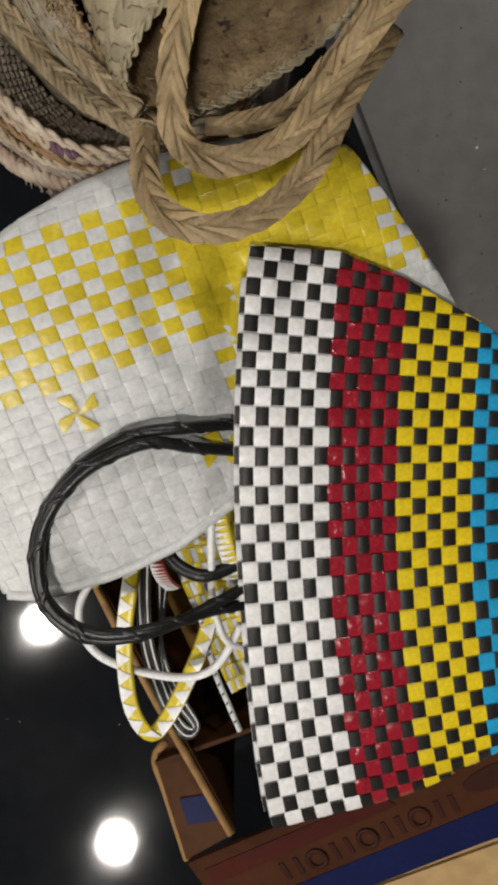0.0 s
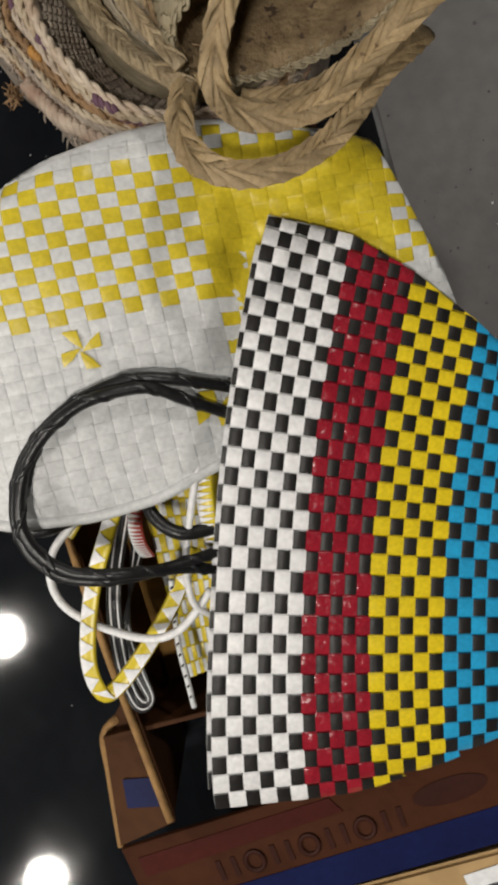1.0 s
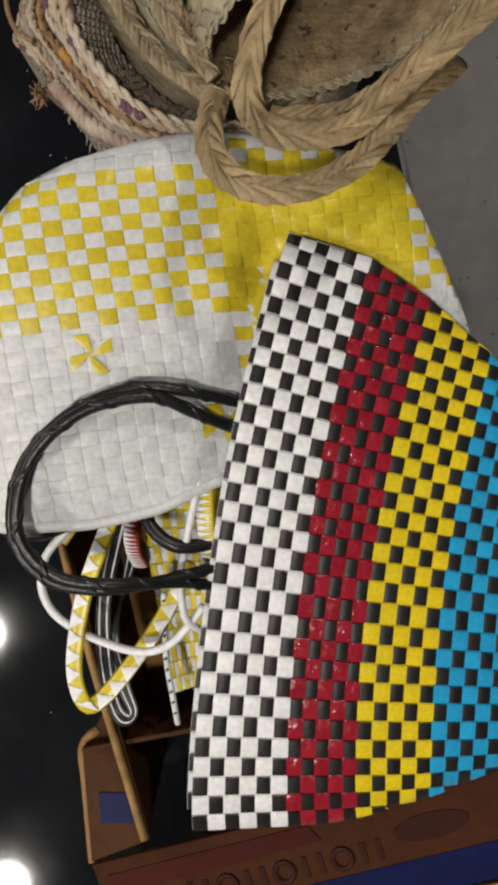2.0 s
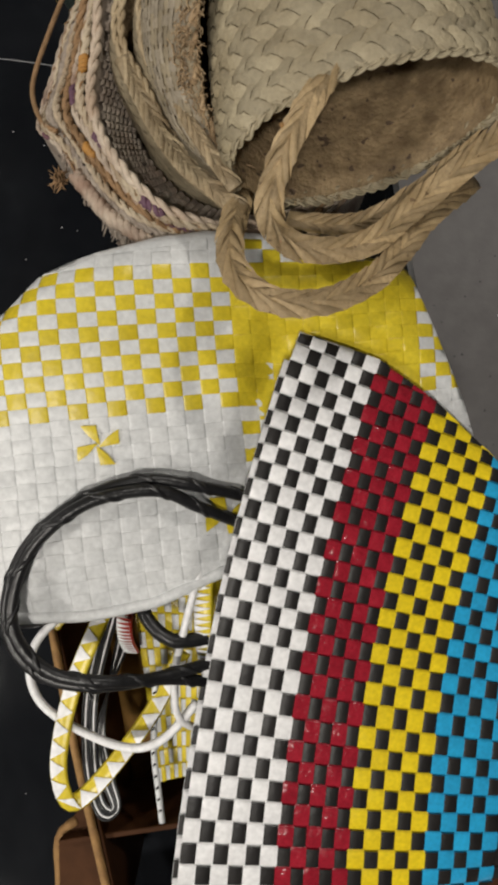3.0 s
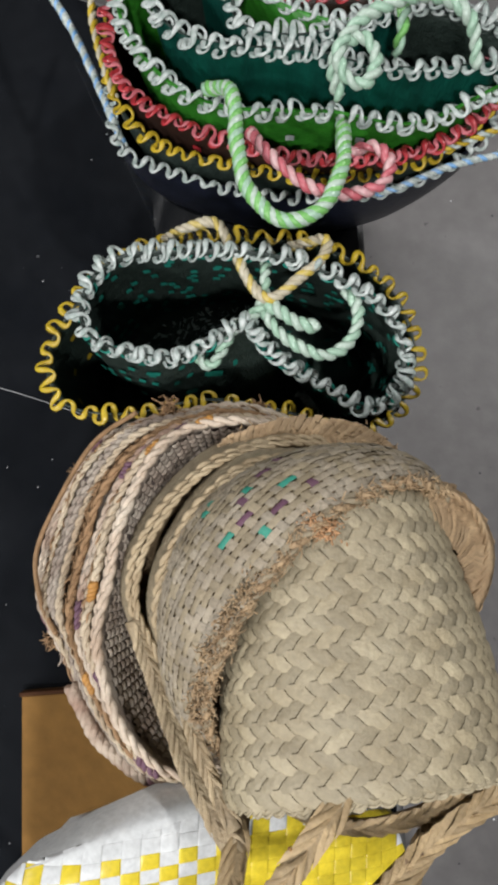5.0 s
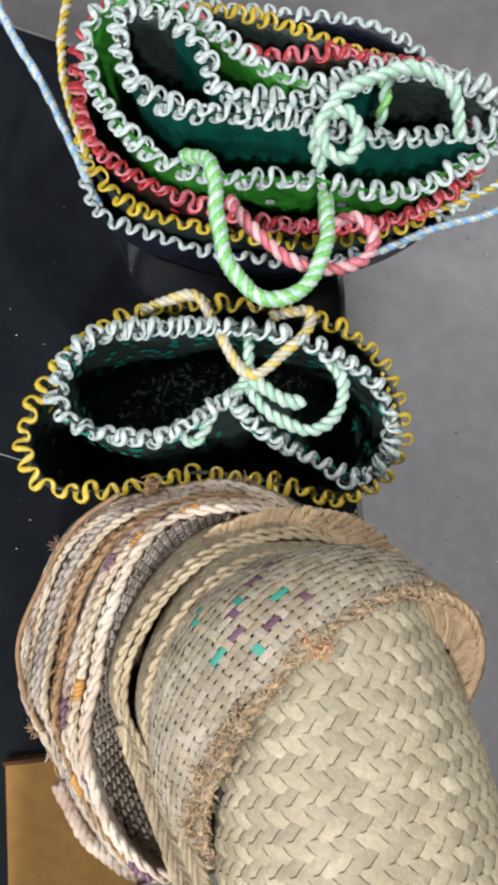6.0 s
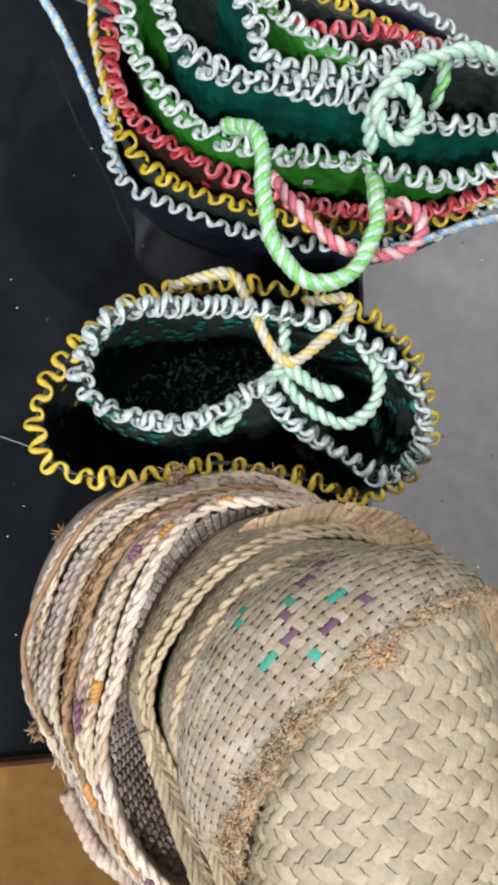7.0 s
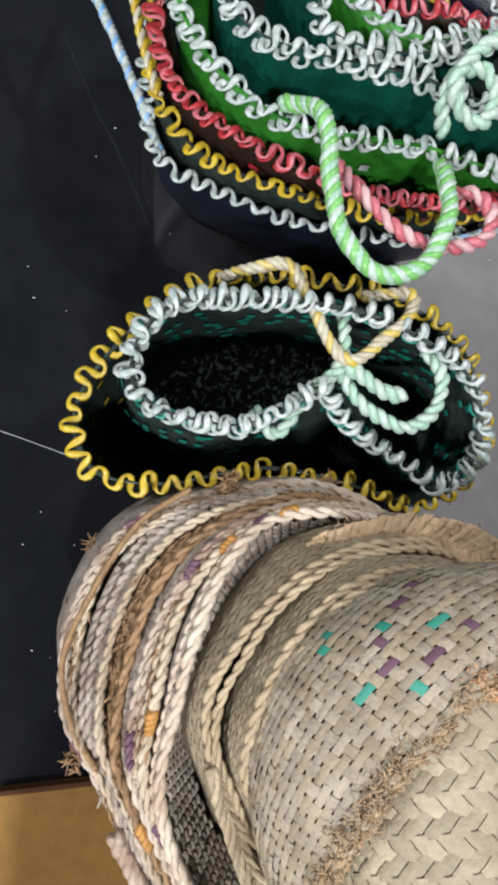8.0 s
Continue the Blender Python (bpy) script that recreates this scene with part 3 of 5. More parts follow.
    for h in (h1, h2):
        handle = part("handle", tube(smooth_line(h, 90), 0.0039, 8), M["handle"], root, "black wrapped vinyl handle")
        line = smooth_line(h, 400)[30:-30]
        t, s, u = frames_along(line)
        w = np.arange(len(line)) * 0.20
        part("wrapping", tube(line + 0.0026 * (np.cos(w)[:, None] * s + np.sin(w)[:, None] * u), 0.0021, 6), M["handle"], handle)
    back_h = [(0.215, -0.004, 0.618), (0.198, -0.006, 0.624), (0.186, -0.008, 0.634), (0.166, -0.012, 0.646), (0.146, -0.002, 0.646), (0.135, 0.02, 0.640), (0.128, 0.05, 0.632)]
    part("handle", tube(smooth_line(back_h, 60), 0.0048, 8), M["handle"], root, "black wrapped vinyl handle")
    back_h = [(0.12, 0.01, 0.636), (0.085, -0.018, 0.640), (0.066, -0.026, 0.650), (0.035, -0.020, 0.656), (-0.01, 0.0, 0.64)]
    part("handle", tube(smooth_line(back_h, 60), 0.0048, 8), M["handle"], root, "black wrapped vinyl handle")


striped_bag()


# ---- the white and yellow tote ----
def white_bag():
    root = thing("white_tote_bag", "white woven plastic tote with yellow checks and pinwheels", "bag")
    O = V((0.0423, 0.1869))
    U, W = V((0.9346, 0.3558)), V((0.3558, -0.9346))
    CELL, ROW, SKEW = 0.01085, 0.00875, 0.05

    def left(v):
        return np.interp(v, [0.0, 0.017, 0.033, 0.08, 0.19, 0.25], [0.0, -0.018, -0.037, -0.058, -0.067, -0.066])

    def right(v):
        return np.interp(v, [-0.02, 0.005, 0.045, 0.1, 0.25], [0.215, 0.227, 0.240, 0.256, 0.285])

    def top(u):
        return np.interp(u, [-0.04, -0.018, 0.0, 0.035, 0.1, 0.16, 0.226], [0.035, 0.016, 0.0, -0.010, -0.018, -0.014, 0.004])

    def bottom(u):
        return np.interp(u, [-0.07, -0.05, 0.0, 0.038, 0.075, 0.13, 0.25], [0.190, 0.199, 0.206, 0.204, 0.193, 0.18, 0.17])

    def flat(u, v):
        u = u - SKEW * v
        uu = min(max(u, left(v)), right(v))
        vv = min(max(v, top(uu)), bottom(uu))
        x, y = O + U * uu + W * vv
        edge = max(0.0, 1 - (uu - left(vv)) / 0.04, 1 - (right(vv) - uu) / 0.03)
        z = 0.7163 - 0.3878 * x + 0.0507 * y - 0.008 * edge ** 2
        z -= 0.007 * max(0.0, 1 - (vv - top(uu)) / 0.018) ** 1.5 + 0.008 * max(0.0, (vv - 0.15) / 0.06) ** 2
        z += 0.002 * math.sin(28 * uu + 11 * vv) + 0.0015 * math.sin(41 * vv - 9 * uu)
        # it dips under the striped tote
        away = max(0.188 - x, y - 0.190)
        k = min(max(1 - away / 0.022, 0.0), 1.0)
        below = 0.7084 - 0.3108 * x + 0.0422 * y - 0.018
        z -= k * k * (3 - 2 * k) * max(0.0, z - below)
        return V((x, y, z))

    def surf(u, v):
        v = v - 2 * ROW
        p = flat(u, v)
        a, b = flat(u + 0.003, v) - flat(u - 0.003, v), flat(u, v + 0.003) - flat(u, v - 0.003)
        n = np.cross(b, a)
        ln = np.linalg.norm(n)
        n = n / ln if ln > 1e-9 else V((0.3, 0.1, 0.95))
        return p, n if n[2] > 0 else -n

    us = [CELL * (i - 6) + 0.0025 for i in range(34)]
    rows = 27

    def keep(i, j):
        u, v = (us[i] + us[i + 1]) / 2, (j - 1.5) * ROW
        u -= SKEW * v
        return left(v) - 0.006 < u < right(v) + 0.006 and top(u) - 0.006 < v < bottom(u) + 0.004

    def col_mat(i):
        return M["lime"] if 16 <= i < 27 else M["bag_white"]

    weave(root, surf, us, rows, ROW, col_mat, lambda j: M["lime"] if 2 <= j < 12 else M["bag_white"], 0.00028, over=lambda i, j: (i + j) % 2 == 1, keep=keep, fill=(0.985, 1.04))
    # inner layer and skirt down to the carton
    grid = [(a, b) for b in np.linspace(0, 1, 30) for a in np.linspace(0, 1, 30)]

    def under(a, b, drop):
        v = -0.020 + b * 0.225
        u = left(v) + 0.003 + (right(v) - left(v) - 0.006) * a
        w = min(max(v, top(u) + 0.002), bottom(u) - 0.002)
        return flat(u + SKEW * w, w) - V((0, 0, drop))

    vs = [under(a, b, 0.0011) for a, b in grid] + [under(0.04 + a * 0.92, 0.04 + 0.92 * b, 0.055) for a, b in grid]
    fs = []
    for r in range(29):
        for q in range(29):
            k = r * 30 + q
            fs.append((k, k + 30, k + 31, k + 1))
            fs.append((k + 900, k + 901, k + 931, k + 930))
    loop = list(range(30)) + [r * 30 + 29 for r in range(1, 30)] + [870 + q for q in range(28, -1, -1)] + [r * 30 for r in range(28, 0, -1)]
    for a, b in zip(loop, loop[1:] + loop[:1]):
        fs.append((a, b, b + 900, a + 900))
    part("lining", (vs, fs), M["bag_white"], root)
    lip = smooth_line([flat(u + SKEW * bottom(u), bottom(u)) + V((0, 0, -0.001)) for u in np.linspace(-0.064, 0.10, 12)], 50)
    part("mouth_hem", tube(lip, 0.0042, 8), M["bag_white"], root, "folded white hem of the mouth")
    # the smooth fold of the far side, rolling down from the top edge
    def far_fold(a, b):
        u = -0.020 + 0.225 * a
        out = 0.002 + 0.013 * min(max(u / 0.07, 0.0), 1.0) * min(max((0.205 - u) / 0.04, 0.0), 1.0)
        p = flat(u + SKEW * top(u), top(u) + 0.003)
        w = b * math.pi / 2
        return p + V((-W[0] * out * math.sin(w), -W[1] * out * math.sin(w), 0.0004 - 0.034 * (1 - math.cos(w)) + 0.0006 * math.sin(40 * u)))
    part("far_fold", sheet(far_fold, 50, 9), M["bag_white"], root, "smooth white folded side")
    # little pinwheels of folded strip
    for cu, cv in ((0.0275, 0.1036), (0.0955, 0.155)):
        arms = []
        for q in range(4):
            a = q * math.pi / 2
            d, e = (math.cos(a), math.sin(a)), (math.sin(a), -math.cos(a))
            pts = []
            for f, g in ((0.0, -0.0012), (0.0118, 0.0), (0.0122, 0.0085), (0.006, 0.0048)):
                p, n = surf(cu + d[0] * f + e[0] * g, cv + 2 * ROW + d[1] * f + e[1] * g)
                pts.append(p + n * 0.0015)
            arms.append(pillow(*pts, (0, 0, 1), 0.0008))
        part("pinwheel", merged(arms), M["lime"], root, "yellow folded pinwheel")


white_bag()


# ---- straps and bags down in the carton ----
def check_bag():
    root = thing("checked_bag", "yellow and white checked plastic bag standing in the carton", "bag")

    def face(a0, b0, a1, b1, deep):
        a0, b0, a1, b1 = map(V, (a0, b0, a1, b1))

        def surf(u, v):
            s, t = u / 0.12, v / 0.16
            p = (a0 * (1 - s) + b0 * s) * (1 - t) + (a1 * (1 - s) + b1 * s) * t
            n = np.cross(b0 - a0, a1 - a0)
            n = n / np.linalg.norm(n)
            return p + n * 0.002 * math.sin(30 * u), n if n[2] > 0 else -n
        us = np.linspace(0, 0.12, 11)
        weave(root, surf, us, 12, 0.16 / 12, lambda i: M["lime"], lambda j: M["bag_white"] if deep else M["lime"], 0.0007)

    face((0.112, 0.005, TABLE + 0.125), (0.172, 0.02, TABLE + 0.135), (0.164, -0.160, TABLE + 0.075), (0.194, -0.140, TABLE + 0.085), True)
    face((0.172, 0.04, TABLE + 0.15), (0.215, 0.05, TABLE + 0.14), (0.190, -0.14, TABLE + 0.10), (0.225, -0.10, TABLE + 0.08), False)
    hem = smooth_line([(0.156, -0.055, TABLE + 0.158), (0.165, -0.100, TABLE + 0.152), (0.174, -0.128, TABLE + 0.147), (0.182, -0.152, TABLE + 0.142)], 48)
    bound = part("hem", tube(hem, 0.0024, 8), M["bag_white"], root, "white bound hem with black stitches")
    for k in range(2, 46, 4):
        part("stitch", tube([hem[k] + V((0.0012, 0, 0.0021)), hem[k + 1] + V((-0.0008, 0, 0.0024))], 0.0008, 5), M["wire_black"], bound)


check_bag()


def tri_strap(points, width, name, label, mats=("lime", "white"), thick=0.003):
    """A flat strap of two colours meeting in rows of triangles."""
    root = thing(name, label, "strap")
    line = smooth_line(points, 120)
    t, s, u = frames_along(line)
    part("webbing", tube(line, width / 2, 8, flat=0.28), M[mats[0]], root)
    step = 5
    for k in range(2, len(line) - step, step):
        a, b, m = k, k + step, k + step // 2
        up = u[m] * (width * 0.5 * 0.28 + 0.0006)
        tri = pillow(line[a] - s[a] * width * 0.43 + up * 0.7, line[b] - s[b] * width * 0.43 + up * 0.7,
                          line[m] + s[m] * width * 0.42 + up * 0.7, line[m] + s[m] * width * 0.40 + up * 0.7, u[m], 0.0012)
        part("triangle", tri, M[mats[1]], root)


zs = TABLE + 0.18
tri_strap([(0.118, 0.03, zs - 0.01), (0.112, -0.02, zs), (0.107, -0.065, zs + 0.004), (0.110, -0.112, zs + 0.004), (0.121, -0.137, zs), (0.131, -0.133, zs - 0.004),
           (0.145, -0.108, zs - 0.01), (0.160, -0.070, zs - 0.02), (0.168, -0.03, zs - 0.03)], 0.012, "bag_strap", "yellow and white triangle-patterned bag strap loop")
tri_strap([(0.170, 0.05, zs + 0.0), (0.178, 0.018, zs + 0.010), (0.186, -0.012, zs + 0.004), (0.195, -0.04, zs - 0.012)], 0.013, "bag_strap", "yellow and white triangle-patterned bag strap")
tri_strap([(0.095, 0.0, zs - 0.01), (0.086, -0.018, zs - 0.006), (0.078, -0.032, zs - 0.010)], 0.011, "bag_strap", "short end of a patterned bag strap")
tri_strap([(0.122, 0.02, zs - 0.035), (0.121, -0.015, zs - 0.03), (0.123, -0.035, zs - 0.04), (0.126, -0.05, zs - 0.06)], 0.012, "bag_strap", "red and white striped bag strap", ("strap_red", "white"))

white_loop = thing("plastic_rope", "thin white plastic cord loop hanging from a bag", "rope")
part("length", tube(smooth_line([(0.112, 0.01, zs - 0.015), (0.086, -0.020, zs - 0.005), (0.073, -0.045, zs), (0.077, -0.070, zs), (0.098, -0.086, zs), (0.144, -0.093, zs), (0.172, -0.081, zs + 0.004), (0.190, -0.050, zs + 0.002)], 80), 0.0030, 8), M["white"], white_loop)
part("length", tube(smooth_line([(0.172, 0.045, zs + 0.012), (0.172, 0.0, zs + 0.015), (0.172, -0.03, zs + 0.01), (0.181, -0.06, zs + 0.008), (0.200, -0.075, zs - 0.02)], 60), 0.0026, 8), M["white"], white_loop)

wires = thing("wire_bundle", "bundle of black and white wire loops inside the carton", "wire")
for k in range(6):
    o = 0.0022 * k
    pts = [(0.100 + o, -0.005, TABLE + 0.13), (0.103 + o, -0.075, TABLE + 0.14 + 0.3 * o), (0.113 + o, -0.128, TABLE + 0.135), (0.128 + 0.5 * o, -0.163 + 0.8 * o, TABLE + 0.13),
           (0.140, -0.170 + 0.9 * o, TABLE + 0.13), (0.148 - 0.6 * o, -0.158, TABLE + 0.13), (0.138 - o, -0.137, TABLE + 0.132), (0.122 - 0.4 * o, -0.10, TABLE + 0.135), (0.112 + o, -0.04, TABLE + 0.12)]
    part("wire", tube(smooth_line(pts, 90), 0.0007 if k % 3 == 1 else 0.0012, 5), M["white"] if k % 3 == 1 else M["wire_black"], wires)


# ---- baskets ----
def loft(rings, cap=True):
    n = len(rings[0])
    vs = [p for r in rings for p in r]
    fs = []
    for k in range(len(rings) - 1):
        for a in range(n):
            b = (a + 1) % n
            fs.append((k * n + a, k * n + b, (k + 1) * n + b, (k + 1) * n + a))
    if cap:
        vs.append(V(rings[-1]).mean(0))
        o = (len(rings) - 1) * n
        fs.extend((o + a, o + (a + 1) % n, len(vs) - 1) for a in range(n))
    return vs, fs


def ring(center, ax, ay, n=64, wave=0.0, seed=0):
    """A closed oval about a centre, spanned by two half-axes in space."""
    c, ax, ay = V(center), V(ax), V(ay)
    out = []
    for k in range(n):
        a = 2 * math.pi * k / n
        q = 1 + wave * (math.sin(3 * a + seed) + 0.6 * math.sin(5 * a + 2.1 * seed))
        out.append(c + q * (math.cos(a) * ax + math.sin(a) * ay))
    return V(out)


def herring(parent, surf, bands, count, rise, material, name="braided_band", lean=0.55, gap=0.06, over=0.0):
    """Rows of slanting leaves that meet in chevrons; surf(u, v), u round once from 0 to 1, v from 0 to 1."""
    for k in range(bands):
        leaves = []
        for half in range(2):
            v0, v1 = (k + half * 0.5 - over) / bands, (k + half * 0.5 + 0.5 + over) / bands
            for i in range(count):
                d = lean / count
                u0, u1 = (i + 0.5 * half) / count, (i + 1 - gap + 0.5 * half) / count
                if half:
                    q = ((u0 + d, v0), (u1 + d, v0), (u1, v1), (u0, v1))
                else:
                    q = ((u0, v0), (u1, v0), (u1 + d, v1), (u0 + d, v1))
                pts = [surf(a % 1.0, b) for a, b in q]
                c = surf(((u0 + u1 + d) / 2) % 1.0, (v0 + v1) / 2)
                n = np.cross(pts[1] - pts[0], pts[3] - pts[0])
                n = n / max(np.linalg.norm(n), 1e-9)
                if n @ (c - surf.middle) < 0:
                    n = -n
                leaves.append(pillow(*[p + n * 0.0003 for p in pts], n, rise))
        part(name, merged(leaves), material, parent)


class Wall:
    """The surface between two ovals, bulging a little, and again at every plaited band."""

    def __init__(self, first, last, bulge=0.0, bands=0):
        self.first, self.last, self.bulge, self.bands = V(first), V(last), bulge, bands
        self.middle = (self.first.mean(0) + self.last.mean(0)) / 2

    def __call__(self, u, v):
        n = len(self.first)
        a = u * n
        i, f = int(a) % n, a - int(a)
        p = self.first[i] * (1 - f) + self.first[(i + 1) % n] * f
        q = self.last[i] * (1 - f) + self.last[(i + 1) % n] * f
        m = p * (1 - v) + q * v
        c = self.first.mean(0) * (1 - v) + self.last.mean(0) * v
        return c + (m - c) * (1 + self.bulge * math.sin(math.pi * v) + 0.028 * abs(math.sin(math.pi * v * self.bands)))


def shell(parent, rim, foot, material, thick=0.004, bulge=0.05, rows=8, name="wall", inner=None):
    """A basket wall with thickness, inside and out, and its floor."""
    outer, inside = Wall(rim, foot, bulge), []
    rings = [V([outer(k / len(rim), r / rows) for k in range(len(rim))]) for r in range(rows, -1, -1)]
    ins = []
    for r in range(rows + 1):
        q = rings[rows - r]
        c = q.mean(0)
        d = q - c
        ins.append(c + d * (1 - thick / np.maximum(np.linalg.norm(d, axis=1), 1e-4))[:, None] + V((0, 0, 0.003 * (r == rows))))
    part(name, loft(rings, False), material, parent)
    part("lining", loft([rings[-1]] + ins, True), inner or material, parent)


def leaf_band(parent, points, width, material, name, count, roll=0.0, rise=0.0016, label="", thick=0.10):
    """A flat plaited band: two rows of slanting leaves along a line, tipped by roll."""
    line = smooth_line(points, count + 3)
    t, s, u = frames_along(line)
    across = math.cos(roll) * s + math.sin(roll) * u
    face = math.cos(roll) * u - math.sin(roll) * s
    lift = face * (width * 0.43 * thick * 0.8)
    rng = np.random.RandomState(count)
    leaves = []
    for i in range(count):
        for half in (0, 1):
            a, b = (i, i + 2) if half else (i + 2, i)
            f0, f1 = (-0.5, 0.02) if not half else (-0.02, 0.5)
            jog = 1 + 0.06 * rng.randn()
            q = (line[a] + across[a] * width * f0 * jog, line[a + 1] + across[a + 1] * width * f0 * jog,
                 line[b + 1] + across[b + 1] * width * f1 * jog, line[b] + across[b] * width * f1 * jog)
            leaves.append(pillow(*[p + lift[i + 1] * (0.35 if k in ((0, 1) if not half else (2, 3)) else 1.0) for k, p in enumerate(q)], face[i + 1], rise * (1 + 0.4 * rng.randn())))
    under = tube(line, width * 0.43, 8, flat=thick)
    part(name, merged(leaves + [under]), material, parent, label)


def blend_loop(a, b, f, n=120, wave=0.0, seed=0):
    """A closed line between two closed lines of as many points."""
    line = smooth_line(V(a) * (1 - f) + V(b) * f, n, True)
    c = line.mean(0)
    w = 2 * math.pi * np.arange(n) / n
    q = 1 + wave * (np.sin(4 * w + seed) + 0.7 * np.sin(7 * w + 2.1 * seed))
    out = c + (line - c) * q[:, None]
    out[:, 2] += 0.0022 * np.sin(5 * w + 1.3 * seed) + 0.0012 * np.sin(11 * w + seed)
    return out


def shrunk(line, k, z=None, drop=0.0):
    c = line.mean(0)
    out = c + (line - c) * V((k, k, 1))
    out[:, 2] = z if z is not None else line[:, 2] - drop
    return out


# the outermost and the innermost rim of the grass stack, from the far side round by the open table
STACK_OUT = [(0.105, 0.494, 0.608), (0.065, 0.493, 0.610), (0.029, 0.478, 0.610), (-0.017, 0.448, 0.607), (-0.044, 0.407, 0.585), (-0.046, 0.352, 0.583), (-0.027, 0.312, 0.618),
             (0.002, 0.292, 0.634), (0.050, 0.253, 0.643), (0.092, 0.238, 0.645), (0.140, 0.245, 0.628), (0.190, 0.290, 0.590), (0.205, 0.370, 0.580), (0.180, 0.450, 0.590), (0.145, 0.482, 0.602)]
STACK_IN = [(0.105, 0.484, 0.640), (0.074, 0.481, 0.650), (0.040, 0.462, 0.660), (0.024, 0.432, 0.668), (0.021, 0.392, 0.670), (0.025, 0.356, 0.670), (0.031, 0.316, 0.670),
            (0.046, 0.292, 0.670), (0.072, 0.268, 0.670), (0.103, 0.252, 0.666), (0.140, 0.262, 0.640), (0.180, 0.300, 0.605), (0.190, 0.370, 0.595), (0.170, 0.440, 0.605), (0.140, 0.472, 0.625)]


def grass_stack():
    """Round grass baskets stacked one inside the next, with rims of twisted rope."""
    # how far in, rope radius, rope, wall, how much wall shows below the rim
    kinds = [(0.00, 0.0026, "cream_rope", "grey_weave", 0.05, "round grass basket with a double cream rope rim, outermost"),
             (0.13, 0.0024, "pale_rope", "brown_fibre", 0.04, "round grass basket with thin pale rope rim in the stack"),
             (0.40, 0.0027, "pale_rope", "grey_weave", 0.22, "round grey grass basket with cream rope rim in the stack"),
             (0.58, 0.0030, "brown_fibre", "brown_fibre", 0.12, "brown fibre basket with shaggy rim in the stack"),
             (0.72, 0.0026, "cream_rope", "grey_weave", 0.10, "round grass basket with cream and purple rope rim"),
             (0.85, 0.0030, "pale_rope", "brown_fibre", 0.10, "round grass basket with cream, purple and orange rim"),
             (1.00, 0.0033, "white_rope", "grey_weave", 0.10, "round grass basket with thick whitish rope rim, innermost")]
    roots, rims = [], []
    for k, (f, r, rope, wall, show, label) in enumerate(kinds):
        root = thing("grass_basket", label, "basket", "nested grass baskets")
        rim = blend_loop(STACK_OUT, STACK_IN, f, 120, 0.006, k * 1.7)
        shoulder = blend_loop(STACK_OUT, STACK_IN, f - show, 120, 0.006, k * 1.7)
        shoulder[:, 2] -= 0.006
        waist = shrunk(shoulder, 0.97, drop=0.05) if k else shrunk(shoulder, 1.06, 0.545)
        foot = shrunk(shoulder, 0.80, TABLE + 0.004 + 0.005 * k)
        bottom = shrunk(rim, 0.74, TABLE + 0.008 + 0.005 * k)
        part("wall", loft([foot, waist, shoulder, rim], False), M[wall], root)
        inside = [shrunk(rim, 1 - 0.02 - 0.055 * t, drop=0.012 + 0.055 * t) for t in np.linspace(0, 1, 6)]
        part("lining", loft([rim] + inside + [bottom], True), M["grey_weave"], root)
        cord(root, rim, r, [M[rope]], 46 + 6 * (k % 3), True, 2, name="rope_rim_strand", squash=0.8)
        # a second coil beside the rim, and coils over the wall that shows
        coils = {0: (0.055,), 1: (-0.03,), 2: (-0.10, -0.17), 4: (0.045,), 5: (-0.05,), 6: (-0.055,)}.get(k, ())
        for d in coils:
            low = blend_loop(STACK_OUT, STACK_IN, f + d, 120, 0.006, k * 1.7 + 0.2)
            low[:, 2] -= 0.002
            deep = k == 2
            cord(root, low, 0.0031 if deep else 0.0024, [M["grey_weave" if deep else rope]], 64, True, 2, name="coil_strand", squash=0.8)
        roots.append(root)
        rims.append(rim)
        # coarse weave on the wall between this rim and the one outside it
        rng = np.random.RandomState(40 + k)
        surf = Wall(rim, shoulder, 0.0)
        if show >= 0.1:
            leaves = []
            for i in range(150):
                for j in range(3):
                    u, v = (i + 0.5 * (j % 2)) / 150, j / 3.0
                    q = [surf(a % 1.0, b) for a, b in ((u, v), (u + 0.0058, v), (u + 0.0072, v + 0.3), (u + 0.0014, v + 0.3))]
                    leaves.append(pillow(*[p + V((0, 0, 0.0006)) for p in q], (0, 0, 1), 0.0011 * (1 + 0.5 * rng.randn())))
            part("wall_weave", merged(leaves), M[wall], root, "", "stuff")
        if wall == "brown_fibre":
            fuzz = []
            for _ in range(1100):
                u, v = rng.rand(), rng.rand() * 1.2
                p = surf(u, v) + rng.randn(3) * V((0.0012, 0.0012, 0.0008)) + V((0, 0, 0.001))
                d = (surf((u + 0.012) % 1.0, v) - surf(u, v)) * rng.uniform(0.3, 1.1) + rng.randn(3) * 0.0014
                fuzz.append(tube([p, p + d * 0.5 + rng.randn(3) * 0.0005, p + d], [0.0009, 0.0008, 0.0004], 4))
            part("fibre_fuzz", merged(fuzz), M["brown_fibre"], root, "brown fibre showing through", "stuff")
    # dyed wraps on the inner ropes
    rng = np.random.RandomState(8)
    for k, start, run, m in ((5, 13, 1, "purple"), (5, 10, 1, "orange_leaf"), (5, 17, 1, "orange_leaf"), (4, 21, 1, "purple"), (4, 38, 2, "purple"),
                             (5, 45, 1, "purple"), (5, 35, 1, "orange_leaf"), (3, 47, 1, "orange_leaf"), (5, 55, 2, "purple"), (4, 59, 2, "purple")):
        seg = [rims[k][(start + i) % 120] + V((0, 0, 0.0009)) for i in range(run + 2)]
        cord(roots[k], seg, kinds[k][1] * 1.06, [M[m]], 60, False, 2, whole="dyed_wrap", squash=0.8)
